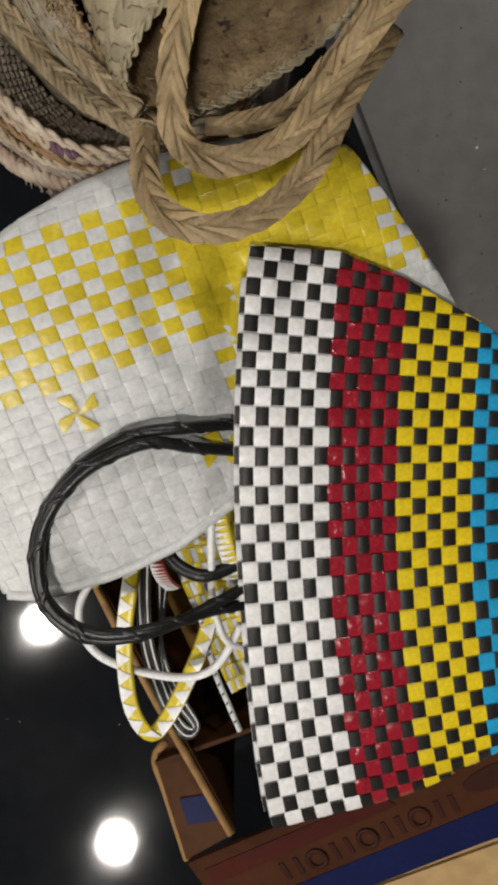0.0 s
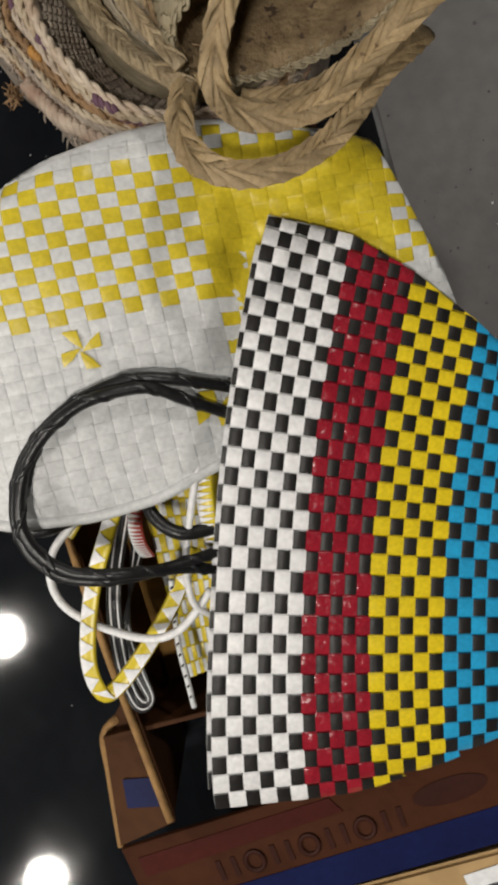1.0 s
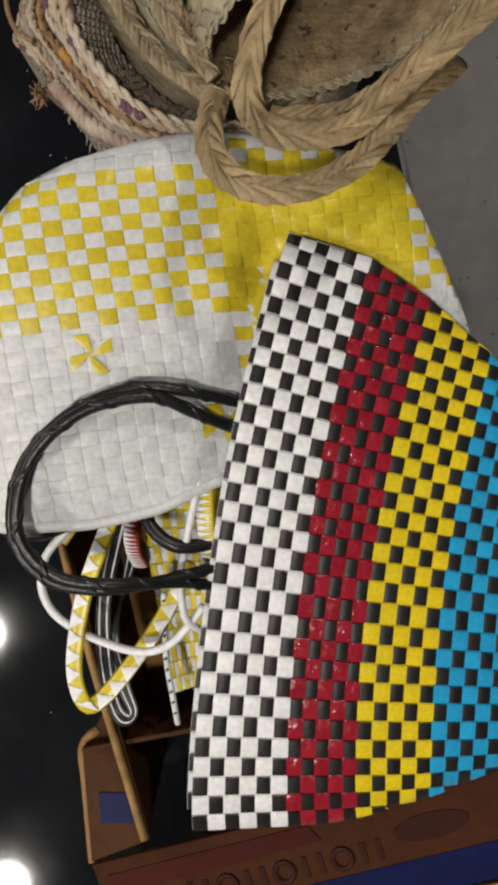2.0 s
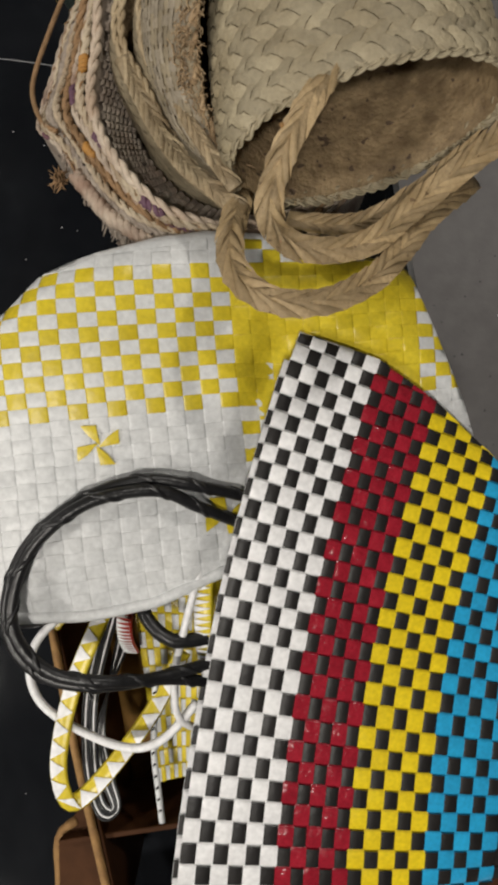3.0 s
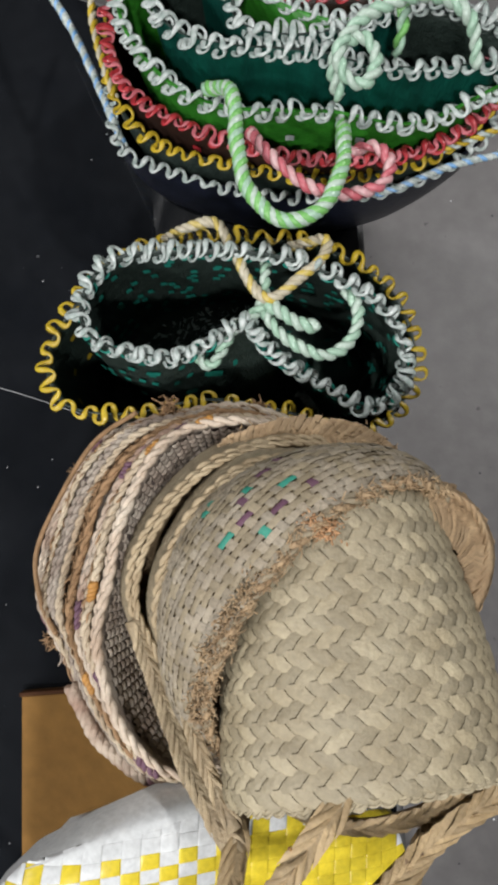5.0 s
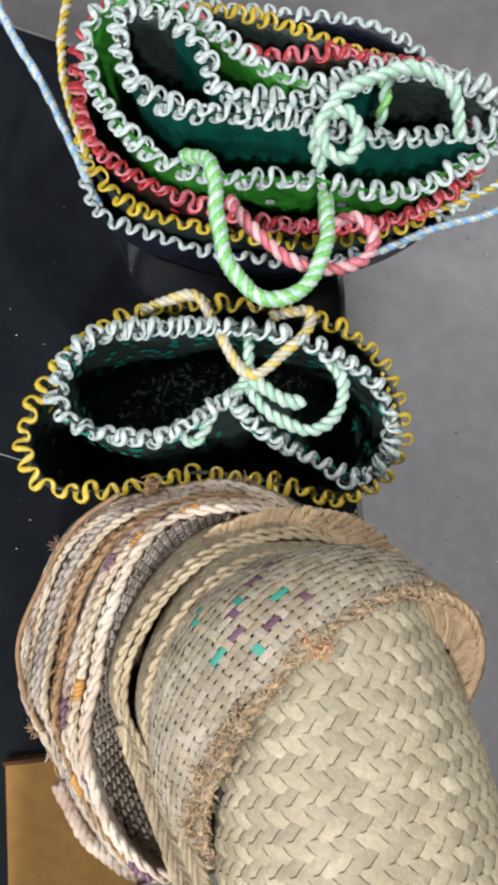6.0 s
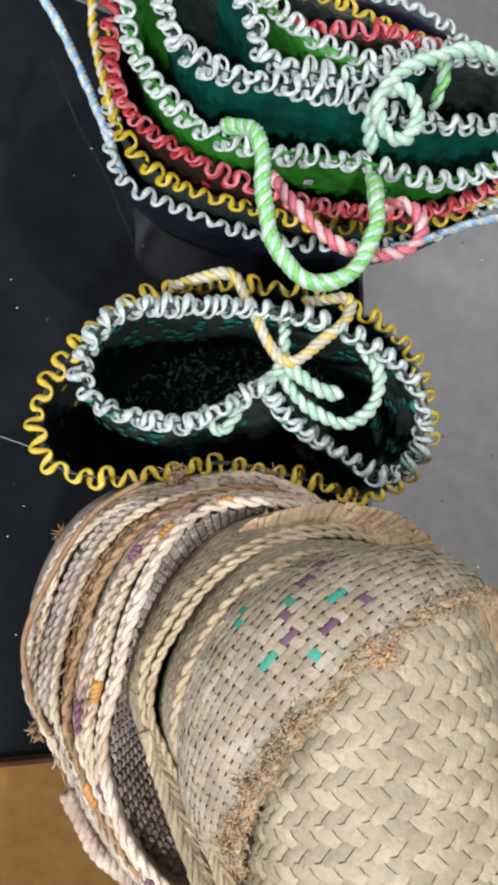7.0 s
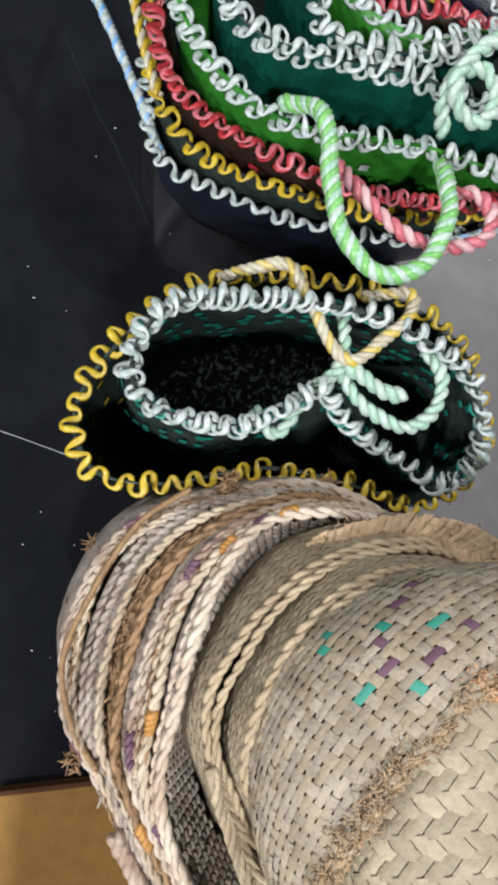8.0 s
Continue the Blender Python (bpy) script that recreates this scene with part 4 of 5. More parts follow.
    # the grey woven inside that shows at the near side
    surf = Wall(shrunk(rims[-1], 0.975, drop=0.010), shrunk(rims[-1], 0.80, drop=0.036), 0.0)
    leaves = []
    for i in range(110):
        for j in range(7):
            u0, v0 = i / 110, (j + 0.5 * (i % 2)) / 7.5
            q = [surf(a % 1.0, b) for a, b in ((u0, v0), (u0 + 0.0082, v0), (u0 + 0.0082, v0 + 0.115), (u0, v0 + 0.115))]
            d = V((surf.middle[0], surf.middle[1], q[0][2] + 0.05)) - q[0]
            leaves.append(pillow(*q, d / np.linalg.norm(d), 0.0022))
    part("inner_weave", merged(leaves), M["grey_weave"], roots[-1], "grey-mauve woven inside", "stuff")
    # the thick bound end on the outermost rim
    arc = [rims[0][i] + V((-0.001, -0.001, 0.003)) for i in range(53, 74, 4)]
    cord(roots[0], arc, 0.0052, [M["cream_rope"]], 55, False, 3, whole="rope_end", label="thick bound rope end")
    scrap, belly = [], Wall(rims[0], shrunk(rims[0], 1.06, 0.545), 0.0)
    for _ in range(1500):
        u, v = rng.uniform(0.40, 0.66), rng.uniform(0.0, 0.9)
        p = belly(u, v) + rng.randn(3) * 0.0015
        d = rng.randn(3) * 0.0025 + V((0.003, -0.003, -0.001))
        scrap.append(tube([p, p + d * 0.5 + rng.randn(3) * 0.0006, p + d], [0.0010, 0.0009, 0.0004], 4))
    part("grass_fray", merged(scrap), M["grey_weave"], roots[0], "frayed dry grass", "stuff")
    tie = thing("brown_twine", "brown twine tied round the stacked baskets", "twine")
    part("twine", tube(smooth_line([(-0.008, 0.462, 0.618), (-0.030, 0.43, 0.618), (-0.040, 0.38, 0.616), (-0.040, 0.34, 0.618), (-0.021, 0.312, 0.628), (0.0, 0.300, 0.642)], 60), 0.0019, 6), M["brown_fibre"], tie)
    for p, r in (((-0.052, 0.402, 0.548), 0.008), ((-0.012, 0.284, 0.598), 0.007), ((0.012, 0.474, 0.615), 0.007), ((0.074, 0.497, 0.605), 0.006)):
        tuft = []
        for _ in range(70):
            d = rng.randn(3) * 0.55
            q = V(p) + rng.randn(3) * r * 0.25
            tuft.append(tube([q, q + d * r * 0.5 + rng.randn(3) * 0.0015, q + d * r + rng.randn(3) * 0.001], [0.0008, 0.0007, 0.0003], 4))
        part("knot", merged(tuft), M["brown_fibre"], tie, "", "stuff")


grass_stack()

NEST_OUT = [(0.085, 0.302, 0.657), (0.070, 0.319, 0.674), (0.046, 0.345, 0.680), (0.038, 0.370, 0.680), (0.041, 0.396, 0.680), (0.050, 0.421, 0.680), (0.069, 0.450, 0.680), (0.100, 0.474, 0.674),
            (0.140, 0.484, 0.662), (0.190, 0.470, 0.645), (0.215, 0.430, 0.635), (0.210, 0.370, 0.630), (0.165, 0.315, 0.630), (0.115, 0.292, 0.640)]
NEST_IN = [(0.108, 0.303, 0.672), (0.086, 0.320, 0.682), (0.066, 0.342, 0.690), (0.060, 0.368, 0.694), (0.062, 0.394, 0.698), (0.067, 0.417, 0.699), (0.078, 0.441, 0.698), (0.101, 0.460, 0.690),
           (0.140, 0.469, 0.682), (0.180, 0.455, 0.670), (0.200, 0.420, 0.650), (0.195, 0.370, 0.640), (0.165, 0.325, 0.640), (0.130, 0.302, 0.655)]


def palm_nest():
    """Two soft palm baskets, one in the other, with twisted rims."""
    roots = []
    for f, lab, r in ((0.0, "pale palm basket with twisted rim holding smaller ones", 0.0030), (1.0, "pale palm basket with pleated twisted rim inside another", 0.0030)):
        root = thing("palm_basket", lab, "basket", "palm baskets")
        rim = blend_loop(NEST_OUT, NEST_IN, f, 96, 0.006, 0.8 + f)
        rim2 = blend_loop(NEST_OUT, NEST_IN, f + 0.24, 96, 0.008, 0.9 + f)
        rim2[:, 2] += 0.001
        foot = shrunk(rim, 1.15 if not f else 1.13, drop=0.045 if not f else 0.030)
        wall = Wall(rim, foot, 0.03)
        part("wall", loft([V([wall(i / 96, t) for i in range(96)]) for t in np.linspace(1, 0, 7)], False), M["palm_pale"], root)
        part("lining", loft([rim, shrunk(rim, 0.95, drop=0.02), shrunk(rim, 0.9, drop=0.06), shrunk(rim, 0.75, 0.56)], True), M["palm_shaded"], root)
        herring(root, wall, 5, 62, 0.0014, M["palm_pale"])
        cord(root, rim, r, [M["palm_rope"]], 52, True, 2, name="rim_strand", squash=0.8)
        cord(root, rim2, r * 0.8, [M["palm_rope"]], 56, True, 2, name="rim_strand", squash=0.8)
        roots.append(root)
    # the broad loose leaf band at the far side, with frayed edges
    band = [(0.064, 0.444, 0.656), (0.088, 0.468, 0.664), (0.119, 0.484, 0.668), (0.150, 0.487, 0.668), (0.180, 0.476, 0.668), (0.200, 0.462, 0.668)]
    leaf_band(roots[0], band, 0.026, M["palm_tan"], "loose_band", 34, 0.25)
    frayed(roots[0], [V(p) + V((0, 0.008, 0.0)) for p in band], 500, 0.003, "palm_tan")
    # plaited handles that fold down to the near side
    fold_plait(roots[0], [(0.052, 0.336, 0.682), (0.072, 0.312, 0.676), (0.088, 0.294, 0.676), (0.112, 0.272, 0.690), (0.136, 0.256, 0.704), (0.156, 0.244, 0.712)], 0.013)
    fold_plait(roots[1], [(0.074, 0.372, 0.702), (0.078, 0.342, 0.700), (0.094, 0.316, 0.700), (0.112, 0.292, 0.704), (0.132, 0.272, 0.708), (0.150, 0.256, 0.712)], 0.010)
    return roots


def frayed(parent, points, count, spread, material, name="fray", seed=4):
    rng = np.random.RandomState(seed + count)
    line = smooth_line(points, 80)
    bits = []
    for _ in range(count):
        k = rng.randint(79)
        p = line[k] + rng.randn(3) * spread * 0.8
        d = rng.randn(3) * spread * 0.7 + (line[k + 1] - line[k]) * rng.uniform(-0.9, 0.9)
        bits.append(tube([p, p + d * 0.5 + rng.randn(3) * 0.0008, p + d], [0.00045, 0.0004, 0.0002], 4))
    part(name, merged(bits), M[material], parent, "frayed fibres", "stuff")


def fold_plait(parent, points, width):
    leaf_band(parent, points, width, M["palm_rope"], "handle", 18, -0.4, 0.0022, "folded palm plait handle", 0.4)


palm_nest()


def dyed_basket():
    """The basket with purple and green squares, drawn over the end of the lying one."""
    root = thing("dyed_palm_basket", "woven palm basket with purple and green squares and frayed rim", "basket", "palm baskets")
    mouth = ring((0.169, 0.375, 0.698), (0.041, 0.087, 0.002), (-0.042, 0.042, 0.054), 72, 0.012, 0.4)
    base = ring((0.131, 0.389, 0.676), (0.030, 0.067, 0.004), (-0.064, 0.029, 0.010), 72)
    wall = Wall(mouth, base, 0.20)
    cu, rows = 84, 20
    part("lining", sheet(lambda a, b: wall((0.94 + 0.62 * a) % 1.0, b), 60, 9), M["palm_shaded"], root)
    rng = np.random.RandomState(3)
    dyes = {"teal": [(0.090, 0.448), (0.093, 0.436), (0.076, 0.422), (0.093, 0.407), (0.111, 0.443), (0.111, 0.415), (0.076, 0.412)],
            "purple": [(0.099, 0.445), (0.093, 0.431), (0.095, 0.425), (0.098, 0.418), (0.113, 0.434), (0.105, 0.455), (0.125, 0.452)]}
    cells = []
    for i in range(cu):
        for j in range(rows):
            a, b = i / cu, j / rows
            if 0.55 < a < 0.945:
                continue
            if (i + j) % 2:
                q = ((a - 0.22 / cu, b + 0.08 / rows), (a + 1.20 / cu, b + 0.08 / rows), (a + 1.20 / cu, b + 0.90 / rows), (a - 0.22 / cu, b + 0.90 / rows))
            else:
                q = ((a + 0.14 / cu, b - 0.12 / rows), (a + 0.86 / cu, b - 0.12 / rows), (a + 0.86 / cu, b + 1.10 / rows), (a + 0.14 / cu, b + 1.10 / rows))
            pts = [wall(x % 1.0, y) for x, y in q]
            n = np.cross(pts[1] - pts[0], pts[3] - pts[0])
            n = n / max(np.linalg.norm(n), 1e-9)
            c = sum(pts) / 4
            if n @ (c - wall.middle) < 0:
                n = -n
            cells.append((c, pillow(*[p + n * (0.0013 + 0.0003 * rng.randn()) for p in pts], n, 0.0011)))
    colour = ["palm_grey" if rng.rand() < 0.6 else "palm_pale" for _ in cells]
    for key, spots in dyes.items():
        for x, y in spots:
            near = min(range(len(cells)), key=lambda i: math.hypot(cells[i][0][0] - x, cells[i][0][1] - y) + (0 if cells[i][0][2] > 0.68 else 1))
            colour[near] = key
    for key, name, label in (("palm_grey", "weave_cover", ""), ("palm_pale", "weave_cover", ""), ("purple", "purple_patch", "purple dyed squares"), ("teal", "green_patch", "green dyed squares")):
        part(name, merged([s for (c, s), k in zip(cells, colour) if k == key]), M[key], root, label, "stuff")
    edge = [mouth[k % 72] for k in range(-5, 42)]
    cord(root, edge, 0.0027, [M["palm_tan"], M["palm_pale"]], 70, False, 2, name="rim_strand")
    frayed(root, edge[::3], 2000, 0.0026, "palm_tan")
    frayed(root, [p + V((-0.006, 0.0, 0.002)) for p in edge[26:40:2]], 420, 0.0030, "palm_tan")
    # the slack side of its mouth folded over beyond the lying basket
    fold = [(0.150, 0.452, 0.726), (0.178, 0.462, 0.722), (0.206, 0.464, 0.708), (0.230, 0.452, 0.688), (0.240, 0.430, 0.674), (0.236, 0.404, 0.672)]
    leaf_band(root, fold, 0.030, M["palm_tan"], "folded_band", 34, -0.35)
    cord(root, [V(p) + V((0.006 * (i > 1), 0.012 - 0.002 * i, 0.001)) for i, p in enumerate(fold)], 0.0022, [M["palm_tan"]], 60, False, 2, whole="band_edge")
    tuft = []
    for _ in range(140):
        p = V((0.137, 0.430, 0.752)) + rng.randn(3) * V((0.005, 0.003, 0.0015))
        d = rng.randn(3) * V((0.0018, 0.0014, 0.0008))
        tuft.append(tube([p, p + d * 0.5, p + d], [0.0006, 0.0005, 0.0003], 4))
    part("orange_tuft", merged(tuft), M["orange"], root, "tuft of orange fibre", "stuff")


dyed_basket()


def braided_basket():
    """The palm basket on its side with chevron bands and plaited handles."""
    root = thing("braided_palm_basket", "palm basket of chevron plait lying on its side, mouth open", "basket", "palm baskets")
    mouth = ring((0.212, 0.304, 0.705), (0.070, 0.038, 0.0), (-0.004, 0.010, 0.046), 96, 0.008, 1.1)
    base = ring((0.145, 0.438, 0.690), (0.048, 0.027, 0.0), (-0.002, 0.012, 0.050), 96)
    wall, plain = Wall(mouth, base, 0.08, 9), Wall(mouth, base, 0.08)
    herring(root, wall, 9, 40, 0.0030, M["palm_green"], lean=0.80, gap=0.03, over=0.07)
    rings = [V([plain(k / 96, r / 10) for k in range(96)]) for r in range(11)]
    part("backing", loft([q.mean(0) + (q - q.mean(0)) * 0.996 for q in rings], True), M["palm_shaded"], root)
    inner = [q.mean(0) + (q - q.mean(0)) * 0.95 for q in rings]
    part("lining", loft([rings[0]] + inner, True), M["palm_shaded"], root, "shaded inside of the basket")
    braid(root, mouth, 0.0080, M["palm_green"], 48, True, name="rim_strand")
    h1 = [(0.196, 0.316, 0.746), (0.189, 0.299, 0.750), (0.182, 0.276, 0.750), (0.177, 0.252, 0.744), (0.177, 0.236, 0.735), (0.187, 0.228, 0.725), (0.205, 0.229, 0.718),
          (0.229, 0.241, 0.710), (0.246, 0.265, 0.702), (0.264, 0.292, 0.696), (0.284, 0.318, 0.694), (0.294, 0.336, 0.696)]
    leaf_band(root, h1, 0.0148, M["palm"], "handle", 26, 0.1, 0.0036, "plaited palm handle", 0.46)
    h2 = [(0.150, 0.262, 0.690), (0.154, 0.245, 0.712), (0.159, 0.217, 0.730), (0.167, 0.202, 0.735), (0.183, 0.193, 0.735), (0.204, 0.194, 0.734), (0.222, 0.204, 0.727),
          (0.239, 0.224, 0.714), (0.249, 0.247, 0.700), (0.256, 0.268, 0.688), (0.268, 0.290, 0.672), (0.280, 0.310, 0.660)]
    leaf_band(root, h2, 0.0152, M["palm"], "handle", 26, -0.1, 0.0036, "plaited palm handle", 0.46)
    h3 = [(0.176, 0.262, 0.668), (0.200, 0.262, 0.670), (0.225, 0.268, 0.674), (0.250, 0.288, 0.682), (0.280, 0.322, 0.690)]
    leaf_band(root, h3, 0.0130, M["palm"], "loose_plait", 16, 0.3, 0.0024, "", 0.4)
    part("stick", tube([(0.182, 0.268, 0.738), (0.174, 0.276, 0.752)], 0.0011, 5), M["card_edge"], root)
    frayed(root, list(mouth[50:90:4]), 160, 0.0022, "palm")


braided_basket()


# ---- plastic mesh baskets ----
def mesh_basket(name, label, group, rim, rim_h, foot_scale, wall_mat, zig_mat, loops, amp, r, seed, foot_z=0.004, flecks=None, lift=0.5, loopiness=0.16, in_mat=None, belly=None):
    """A soft plastic basket: rim outline on the plan, wall down to the table, ribbon edging."""
    root = thing(name, label, "basket", group)
    heights = rim_h if isinstance(rim_h, (list, tuple)) else [rim_h] * len(rim)
    line = smooth_line([(x, y, TABLE + h) for (x, y), h in zip(rim, heights)], 96, True)
    c = line.mean(0)
    foot = V([(c[0] + (p[0] - c[0]) * foot_scale, c[1] + (p[1] - c[1]) * foot_scale, TABLE + foot_z) for p in line])
    if belly:
        cx, cy, ax, ay, turn = belly
        foot = []
        for p in line:
            a = math.atan2(p[1] - cy, p[0] - cx) - turn
            q = 1 / math.hypot(math.cos(a) / ax, math.sin(a) / ay)
            foot.append((cx + q * math.cos(a + turn), cy + q * math.sin(a + turn), TABLE + foot_z))
        foot = V(foot)
    shell(root, line, foot, wall_mat, 0.003, 0.04, 8, "wall", in_mat)
    zigzag(root, line + V((0, 0, 0.002)), loops, amp, r, zig_mat, lift=lift, seed=seed, loopiness=loopiness)
    if flecks:
        wall = Wall(line, foot, 0.04)
        rng = np.random.RandomState(seed)
        bits = []
        for _ in range(flecks[1]):
            u, v = rng.rand(), rng.uniform(0.05, 0.9)
            du, dv = 0.0085, 0.045
            q = [wall(a % 1.0, b) for a, b in ((u, v), (u + du, v), (u + du, v + dv), (u, v + dv))]
            mid = wall.middle
            for sgn in (-1, 1):
                w = [p + (p - V((mid[0], mid[1], p[2]))) / max(np.linalg.norm(p - mid), 1e-4) * 0.0045 * sgn * (1.0 if sgn > 0 else 1.3) for p in q]
                bits.append(pillow(*w, (0, 0, 1), 0.0008))
        part("fleck_layer", merged(bits), flecks[0], root, "small coloured cells in the mesh", "stuff")
        if flecks[1] > 100:
            grit = []
            for _ in range(1000):
                k, q = rng.randint(96), math.sqrt(rng.rand()) * 0.9
                p = foot.mean(0) + (foot[k] - foot.mean(0)) * q + V((0, 0, 0.004))
                d, e = rng.randn(2) * 0.0028, rng.randn(2) * 0.0016
                grit.append(pillow(p, p + V((d[0], d[1], 0)), p + V((d[0] + e[0], d[1] + e[1], 0)), p + V((e[0], e[1], 0)), (0, 0, 1), 0.0006))
            part("glint_layer", merged(grit), M["r_white"], root, "pale glints in the mesh floor", "stuff")
    return root, line


G = "plastic mesh baskets"
D_OUT = [(x + 0.007, y) for x, y in [(-0.102, 0.484), (-0.092, 0.535), (-0.068, 0.580), (-0.036, 0.606), (0.023, 0.630), (0.081, 0.640), (0.135, 0.628), (0.171, 0.590), (0.174, 0.545), (0.148, 0.512), (0.109, 0.508), (0.056, 0.500), (0.017, 0.488), (-0.032, 0.458), (-0.078, 0.450)]]
D_OUT_H = [0.150, 0.150, 0.145, 0.14, 0.135, 0.13, 0.12, 0.105, 0.10, 0.105, 0.115, 0.125, 0.13, 0.14, 0.15]
D_IN = [(x + 0.016 * min(max((x - 0.08) / 0.04, 0.0), 1.0), y) for x, y in [(-0.066, 0.510), (-0.070, 0.536), (-0.056, 0.563), (-0.017, 0.583), (0.024, 0.599), (0.068, 0.609), (0.115, 0.606), (0.145, 0.586), (0.156, 0.556), (0.140, 0.530), (0.110, 0.532), (0.070, 0.541), (0.044, 0.552), (0.030, 0.533), (0.005, 0.508), (-0.029, 0.499), (-0.051, 0.499)]]
D_IN_H = [0.19, 0.19, 0.188, 0.183, 0.178, 0.17, 0.155, 0.14, 0.13, 0.13, 0.14, 0.155, 0.172, 0.178, 0.18, 0.186, 0.19]
outer_root, _ = mesh_basket("mesh_basket", "dark plastic mesh basket with mustard scalloped edging", G, D_OUT, D_OUT_H, 0.88, M["mesh_dark"], M["r_yellow"], 48, 0.0058, 0.0017, 11, flecks=(M["r_yellow"], 40), lift=0.4)
inner_root, inner_line = mesh_basket("mesh_basket", "dark green plastic mesh basket with white scalloped edging, pinched", G, D_IN, D_IN_H, 0.90, M["mesh_dark"], M["r_white"], 46, 0.0056, 0.0017, 12, 0.02, flecks=(M["r_teal"], 260), lift=0.8, belly=(0.038, 0.548, 0.118, 0.062, 0.30))
zigzag(inner_root, inner_line + V((0, 0, -0.004)), 49, 0.0050, 0.0015, M["r_white"], seed=21, lift=0.9)
zigzag(inner_root, inner_line + V((0, 0, -0.009)), 40, 0.004, 0.0012, M["r_teal"], seed=22, lift=0.9)


def handle_cord(owner, label, pts, r, mats, twist=58):
    cord(owner, [(x, y, TABLE + h) for x, y, h in pts], r, [M[m] for m in mats], twist, False, max(2, len(mats)), whole="handle", label=label)


handle_cord(outer_root, "white and yellow twisted plastic cord handle", [(-0.041, 0.597, 0.148), (-0.026, 0.605, 0.163), (-0.004, 0.616, 0.169), (0.016, 0.601, 0.171), (0.036, 0.582, 0.171), (0.055, 0.573, 0.173), (0.071, 0.596, 0.171), (0.082, 0.620, 0.167), (0.077, 0.634, 0.160), (0.053, 0.625, 0.146)], 0.0040, ["r_cream", "r_straw", "r_cream"])
handle_cord(inner_root, "pale mint twisted plastic cord handle", [(0.011, 0.524, 0.156), (0.030, 0.514, 0.160), (0.037, 0.544, 0.165), (0.051, 0.568, 0.167), (0.046, 0.590, 0.167), (0.041, 0.607, 0.156)], 0.0044, ["r_mint", "r_pale"])
handle_cord(inner_root, "pale mint twisted plastic cord handle loop", [(0.050, 0.572, 0.164), (0.062, 0.559, 0.164), (0.081, 0.551, 0.162), (0.107, 0.550, 0.159), (0.122, 0.568, 0.157), (0.119, 0.594, 0.156), (0.103, 0.606, 0.149)], 0.0046, ["r_mint", "r_pale"])
handle_cord(inner_root, "pale mint cord end with a knot", [(0.053, 0.573, 0.167), (0.064, 0.568, 0.171), (0.080, 0.564, 0.171), (0.096, 0.566, 0.169)], 0.0050, ["r_mint", "r_pale"])

# the second group: five baskets one inside the next
E_BLUE = [(-0.158, 0.760), (-0.140, 0.712), (-0.117, 0.674), (-0.065, 0.668), (-0.004, 0.672), (0.060, 0.688), (0.114, 0.716), (0.155, 0.755), (0.175, 0.800), (0.15, 0.86), (0.06, 0.90), (-0.05, 0.88), (-0.12, 0.86), (-0.155, 0.81)]
E_YEL = [(-0.160, 0.780), (-0.150, 0.738), (-0.123, 0.698), (-0.079, 0.678), (-0.019, 0.681), (0.047, 0.693), (0.110, 0.722), (0.150, 0.760), (0.165, 0.81), (0.12, 0.856), (0.04, 0.862), (-0.05, 0.86), (-0.13, 0.84)]
E_RED = [(-0.160, 0.790), (-0.146, 0.742), (-0.116, 0.706), (-0.068, 0.693), (-0.008, 0.690), (0.044, 0.697), (0.106, 0.720), (0.150, 0.760), (0.165, 0.81), (0.110, 0.852), (0.068, 0.846), (0.034, 0.842), (0.0, 0.828), (-0.045, 0.818), (-0.09, 0.835), (-0.14, 0.83)]
E_LEAF = [(-0.148, 0.795), (-0.134, 0.750), (-0.102, 0.722), (-0.068, 0.707), (-0.030, 0.704), (0.014, 0.715), (0.053, 0.727), (0.110, 0.737), (0.150, 0.772), (0.172, 0.805), (0.150, 0.832), (0.105, 0.834), (0.06, 0.822), (0.03, 0.80), (-0.02, 0.80), (-0.06, 0.815), (-0.11, 0.825)]
E_DEEP = [(-0.122, 0.79), (-0.106, 0.757), (-0.078, 0.741), (-0.039, 0.744), (0.0, 0.753), (0.032, 0.760), (0.067, 0.762), (0.103, 0.772), (0.145, 0.790), (0.168, 0.808), (0.145, 0.824), (0.105, 0.825), (0.065, 0.806), (0.03, 0.778), (-0.005, 0.764), (-0.040, 0.764), (-0.054, 0.785), (-0.085, 0.802), (-0.112, 0.802)]
blue_root, _ = mesh_basket("mesh_basket", "navy plastic mesh basket with pale blue scalloped edging", G, E_BLUE, 0.108, 0.86, M["mesh_navy"], M["r_white"], 60, 0.0046, 0.0018, 31)
yellow_root, _ = mesh_basket("mesh_basket", "dark plastic mesh basket with mustard wavy edging", G, E_YEL, 0.128, 0.86, M["mesh_dark"], M["r_yellow"], 58, 0.0050, 0.0017, 32)
red_root, red_line = mesh_basket("mesh_basket", "dark brown plastic mesh basket with red and white edging", G, E_RED, 0.145, 0.86, M["mesh_brown"], M["r_red"], 56, 0.0052, 0.0018, 33, flecks=(M["r_red"], 20))
zigzag(red_root, red_line + V((0, 0, 0.003)), 52, 0.0046, 0.0014, M["r_pink"], seed=35)
leaf_root, leaf_line = mesh_basket("mesh_basket", "leaf green plastic basket with white scalloped edging", G, E_LEAF, 0.168, 0.84, M["mesh_leaf"], M["r_white"], 52, 0.0056, 0.0018, 34, flecks=(M["r_white"], 26))
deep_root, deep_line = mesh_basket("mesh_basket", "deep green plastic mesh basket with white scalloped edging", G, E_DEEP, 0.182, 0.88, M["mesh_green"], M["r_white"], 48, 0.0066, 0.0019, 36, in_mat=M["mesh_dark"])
zigzag(deep_root, deep_line + V((0, 0, -0.005)), 50, 0.0054, 0.0015, M["r_white"], seed=37)
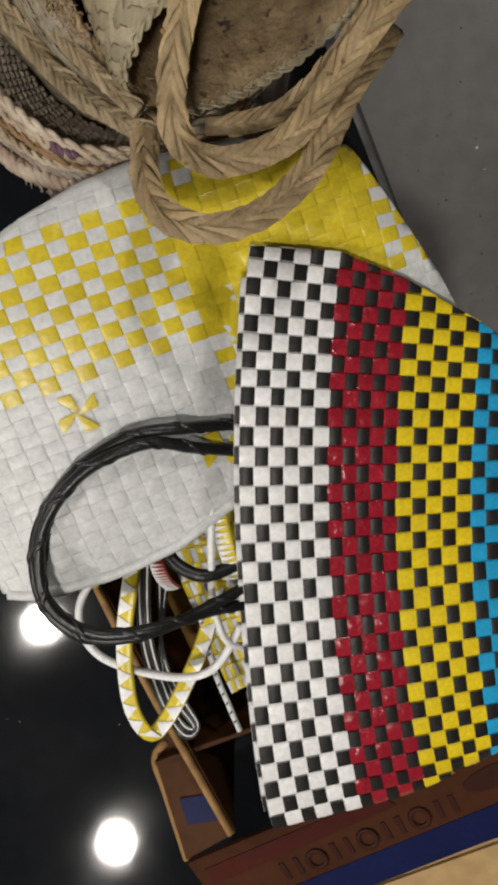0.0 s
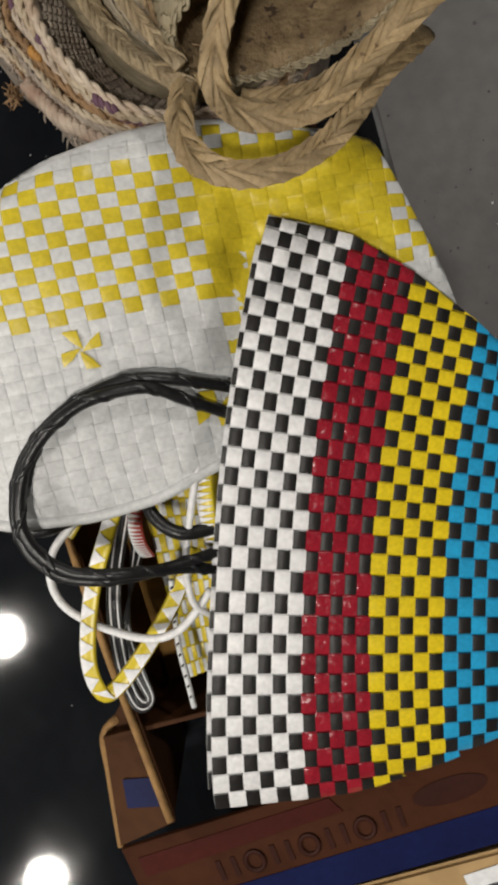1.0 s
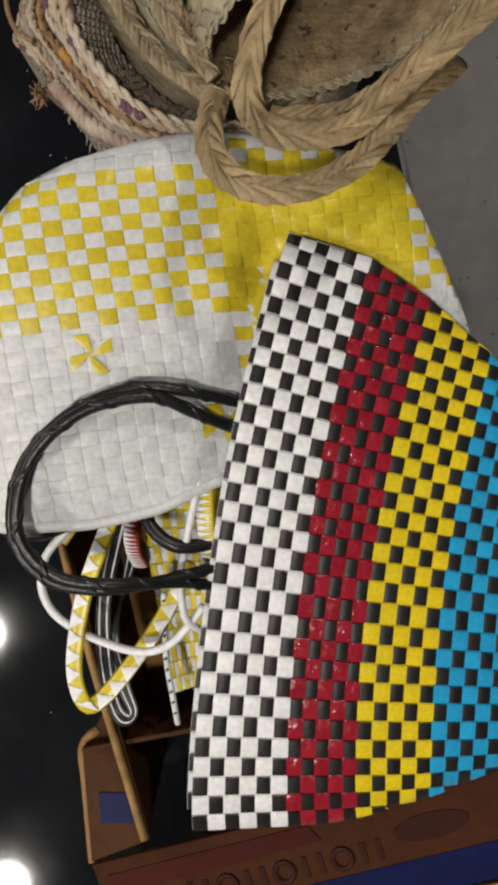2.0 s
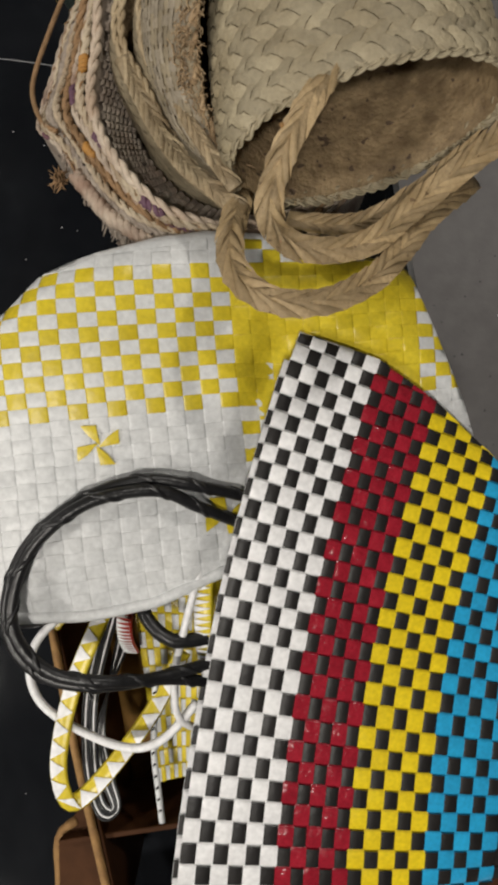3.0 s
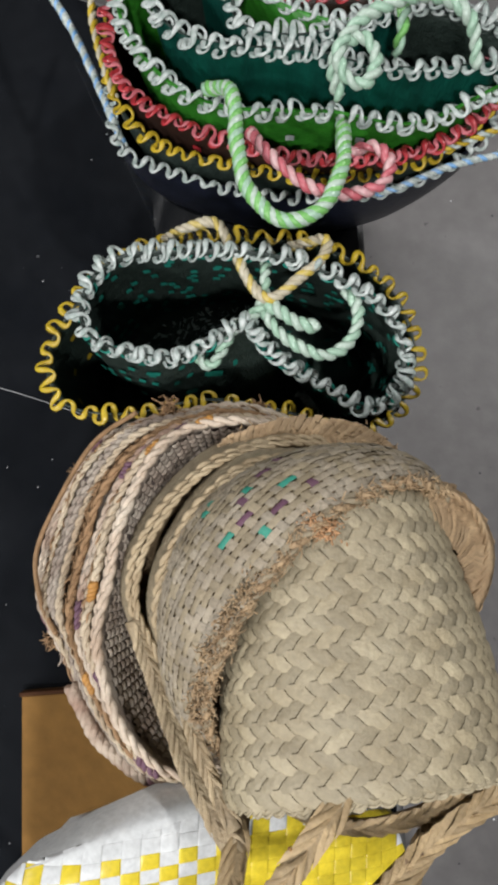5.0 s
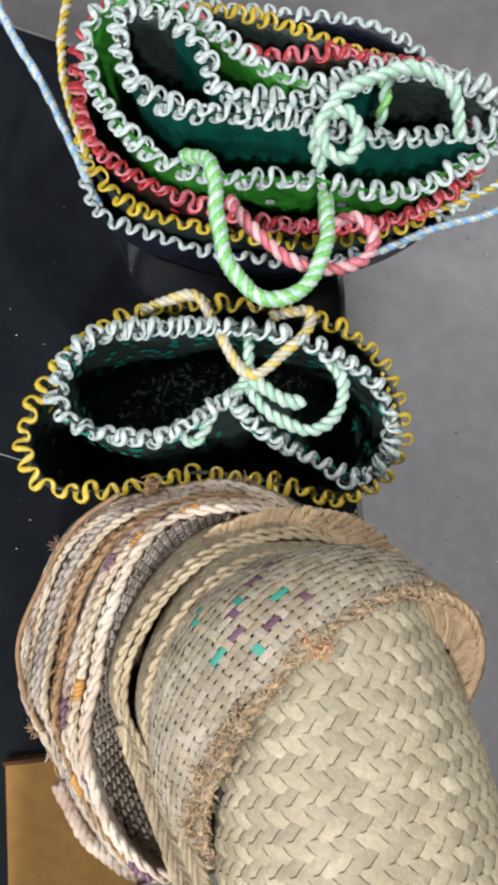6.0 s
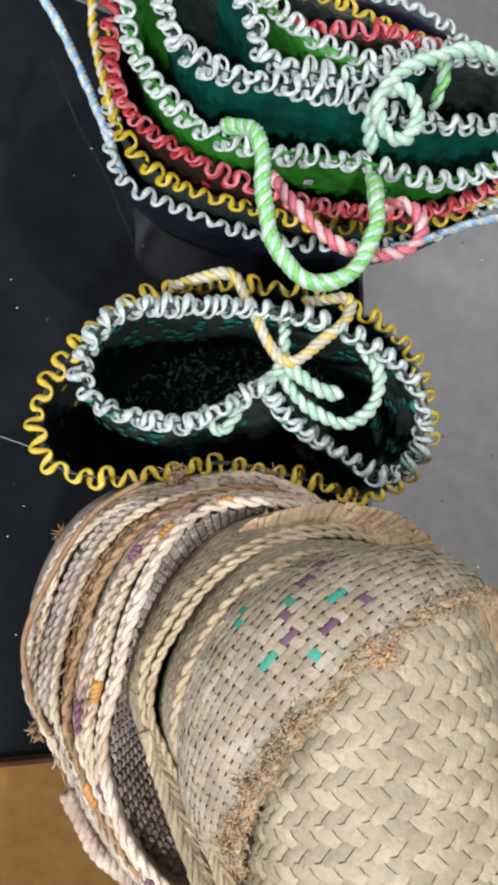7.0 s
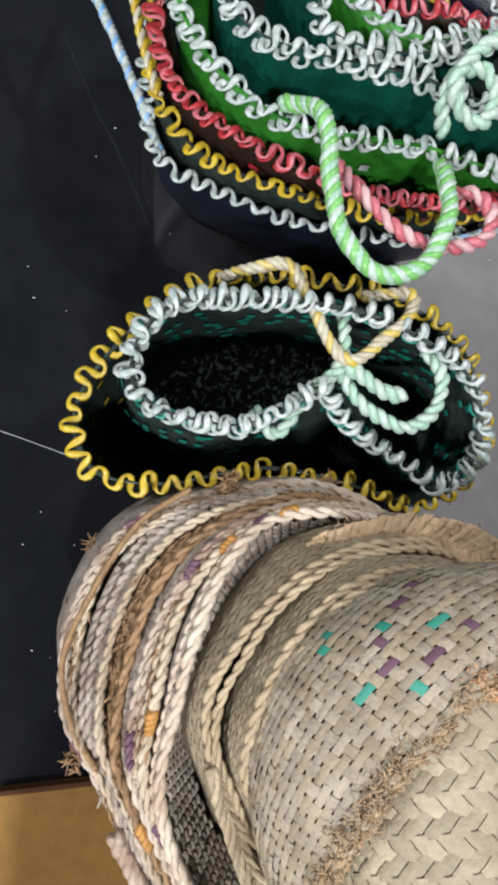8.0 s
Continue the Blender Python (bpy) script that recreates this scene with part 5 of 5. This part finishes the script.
zigzag(leaf_root, leaf_line + V((0, 0, -0.004)), 49, 0.0045, 0.0018, M["r_white"], seed=38)

handle_cord(leaf_root, "apple green and white twisted cord handle loop", [(-0.045, 0.712, 0.172), (-0.025, 0.706, 0.19), (-0.014, 0.692, 0.20), (0.0, 0.661, 0.202), (0.015, 0.637, 0.202), (0.040, 0.622, 0.20), (0.063, 0.628, 0.20), (0.074, 0.650, 0.20), (0.073, 0.680, 0.198), (0.062, 0.714, 0.18)], 0.0052, ["r_green", "r_mint", "r_green", "r_pale"], 52)
handle_cord(red_root, "pink and white twisted cord handle loop", [(-0.004, 0.696, 0.16), (0.006, 0.682, 0.18), (0.029, 0.667, 0.185), (0.058, 0.657, 0.186), (0.082, 0.660, 0.186), (0.103, 0.674, 0.185), (0.106, 0.694, 0.182), (0.090, 0.706, 0.178), (0.074, 0.700, 0.17)], 0.0046, ["r_pink", "r_blush"])
handle_cord(deep_root, "pale mint and white twisted cord handle curled in a loop", [(0.055, 0.725, 0.19), (0.045, 0.735, 0.205), (0.046, 0.750, 0.212), (0.060, 0.757, 0.214), (0.073, 0.745, 0.213), (0.070, 0.728, 0.21), (0.056, 0.728, 0.212), (0.046, 0.742, 0.216),
                                                                 (0.052, 0.764, 0.218), (0.072, 0.784, 0.22), (0.095, 0.797, 0.22), (0.124, 0.795, 0.212), (0.140, 0.775, 0.195)], 0.0046, ["r_mint", "r_pale"])
handle_cord(deep_root, "apple green cord handle end", [(0.076, 0.800, 0.20), (0.080, 0.785, 0.208), (0.083, 0.770, 0.19)], 0.0045, ["r_green", "r_mint"])
handle_cord(yellow_root, "yellow and white thin cord handle", [(0.140, 0.748, 0.13), (0.160, 0.758, 0.14), (0.183, 0.779, 0.142), (0.198, 0.802, 0.14), (0.188, 0.822, 0.13)], 0.0030, ["r_yellow", "r_white"], 80)
handle_cord(blue_root, "pale blue and white thin cord handle", [(0.100, 0.705, 0.11), (0.115, 0.710, 0.12), (0.153, 0.742, 0.124), (0.192, 0.769, 0.122), (0.203, 0.790, 0.12), (0.19, 0.81, 0.115)], 0.0030, ["r_blue", "r_white", "r_white"], 80)
handle_cord(blue_root, "pale blue and white cord handle standing out from the rim", [(-0.116, 0.678, 0.105), (-0.136, 0.700, 0.107), (-0.163, 0.729, 0.105), (-0.198, 0.764, 0.104), (-0.240, 0.80, 0.10), (-0.29, 0.85, 0.09)], 0.0036, ["r_blue", "r_white", "r_white"], 80)
handle_cord(yellow_root, "yellow and white cord handle standing out from the rim", [(-0.128, 0.704, 0.132), (-0.150, 0.732, 0.135), (-0.168, 0.760, 0.137), (-0.184, 0.80, 0.135), (-0.195, 0.86, 0.125)], 0.0036, ["r_yellow", "r_cream"], 70)
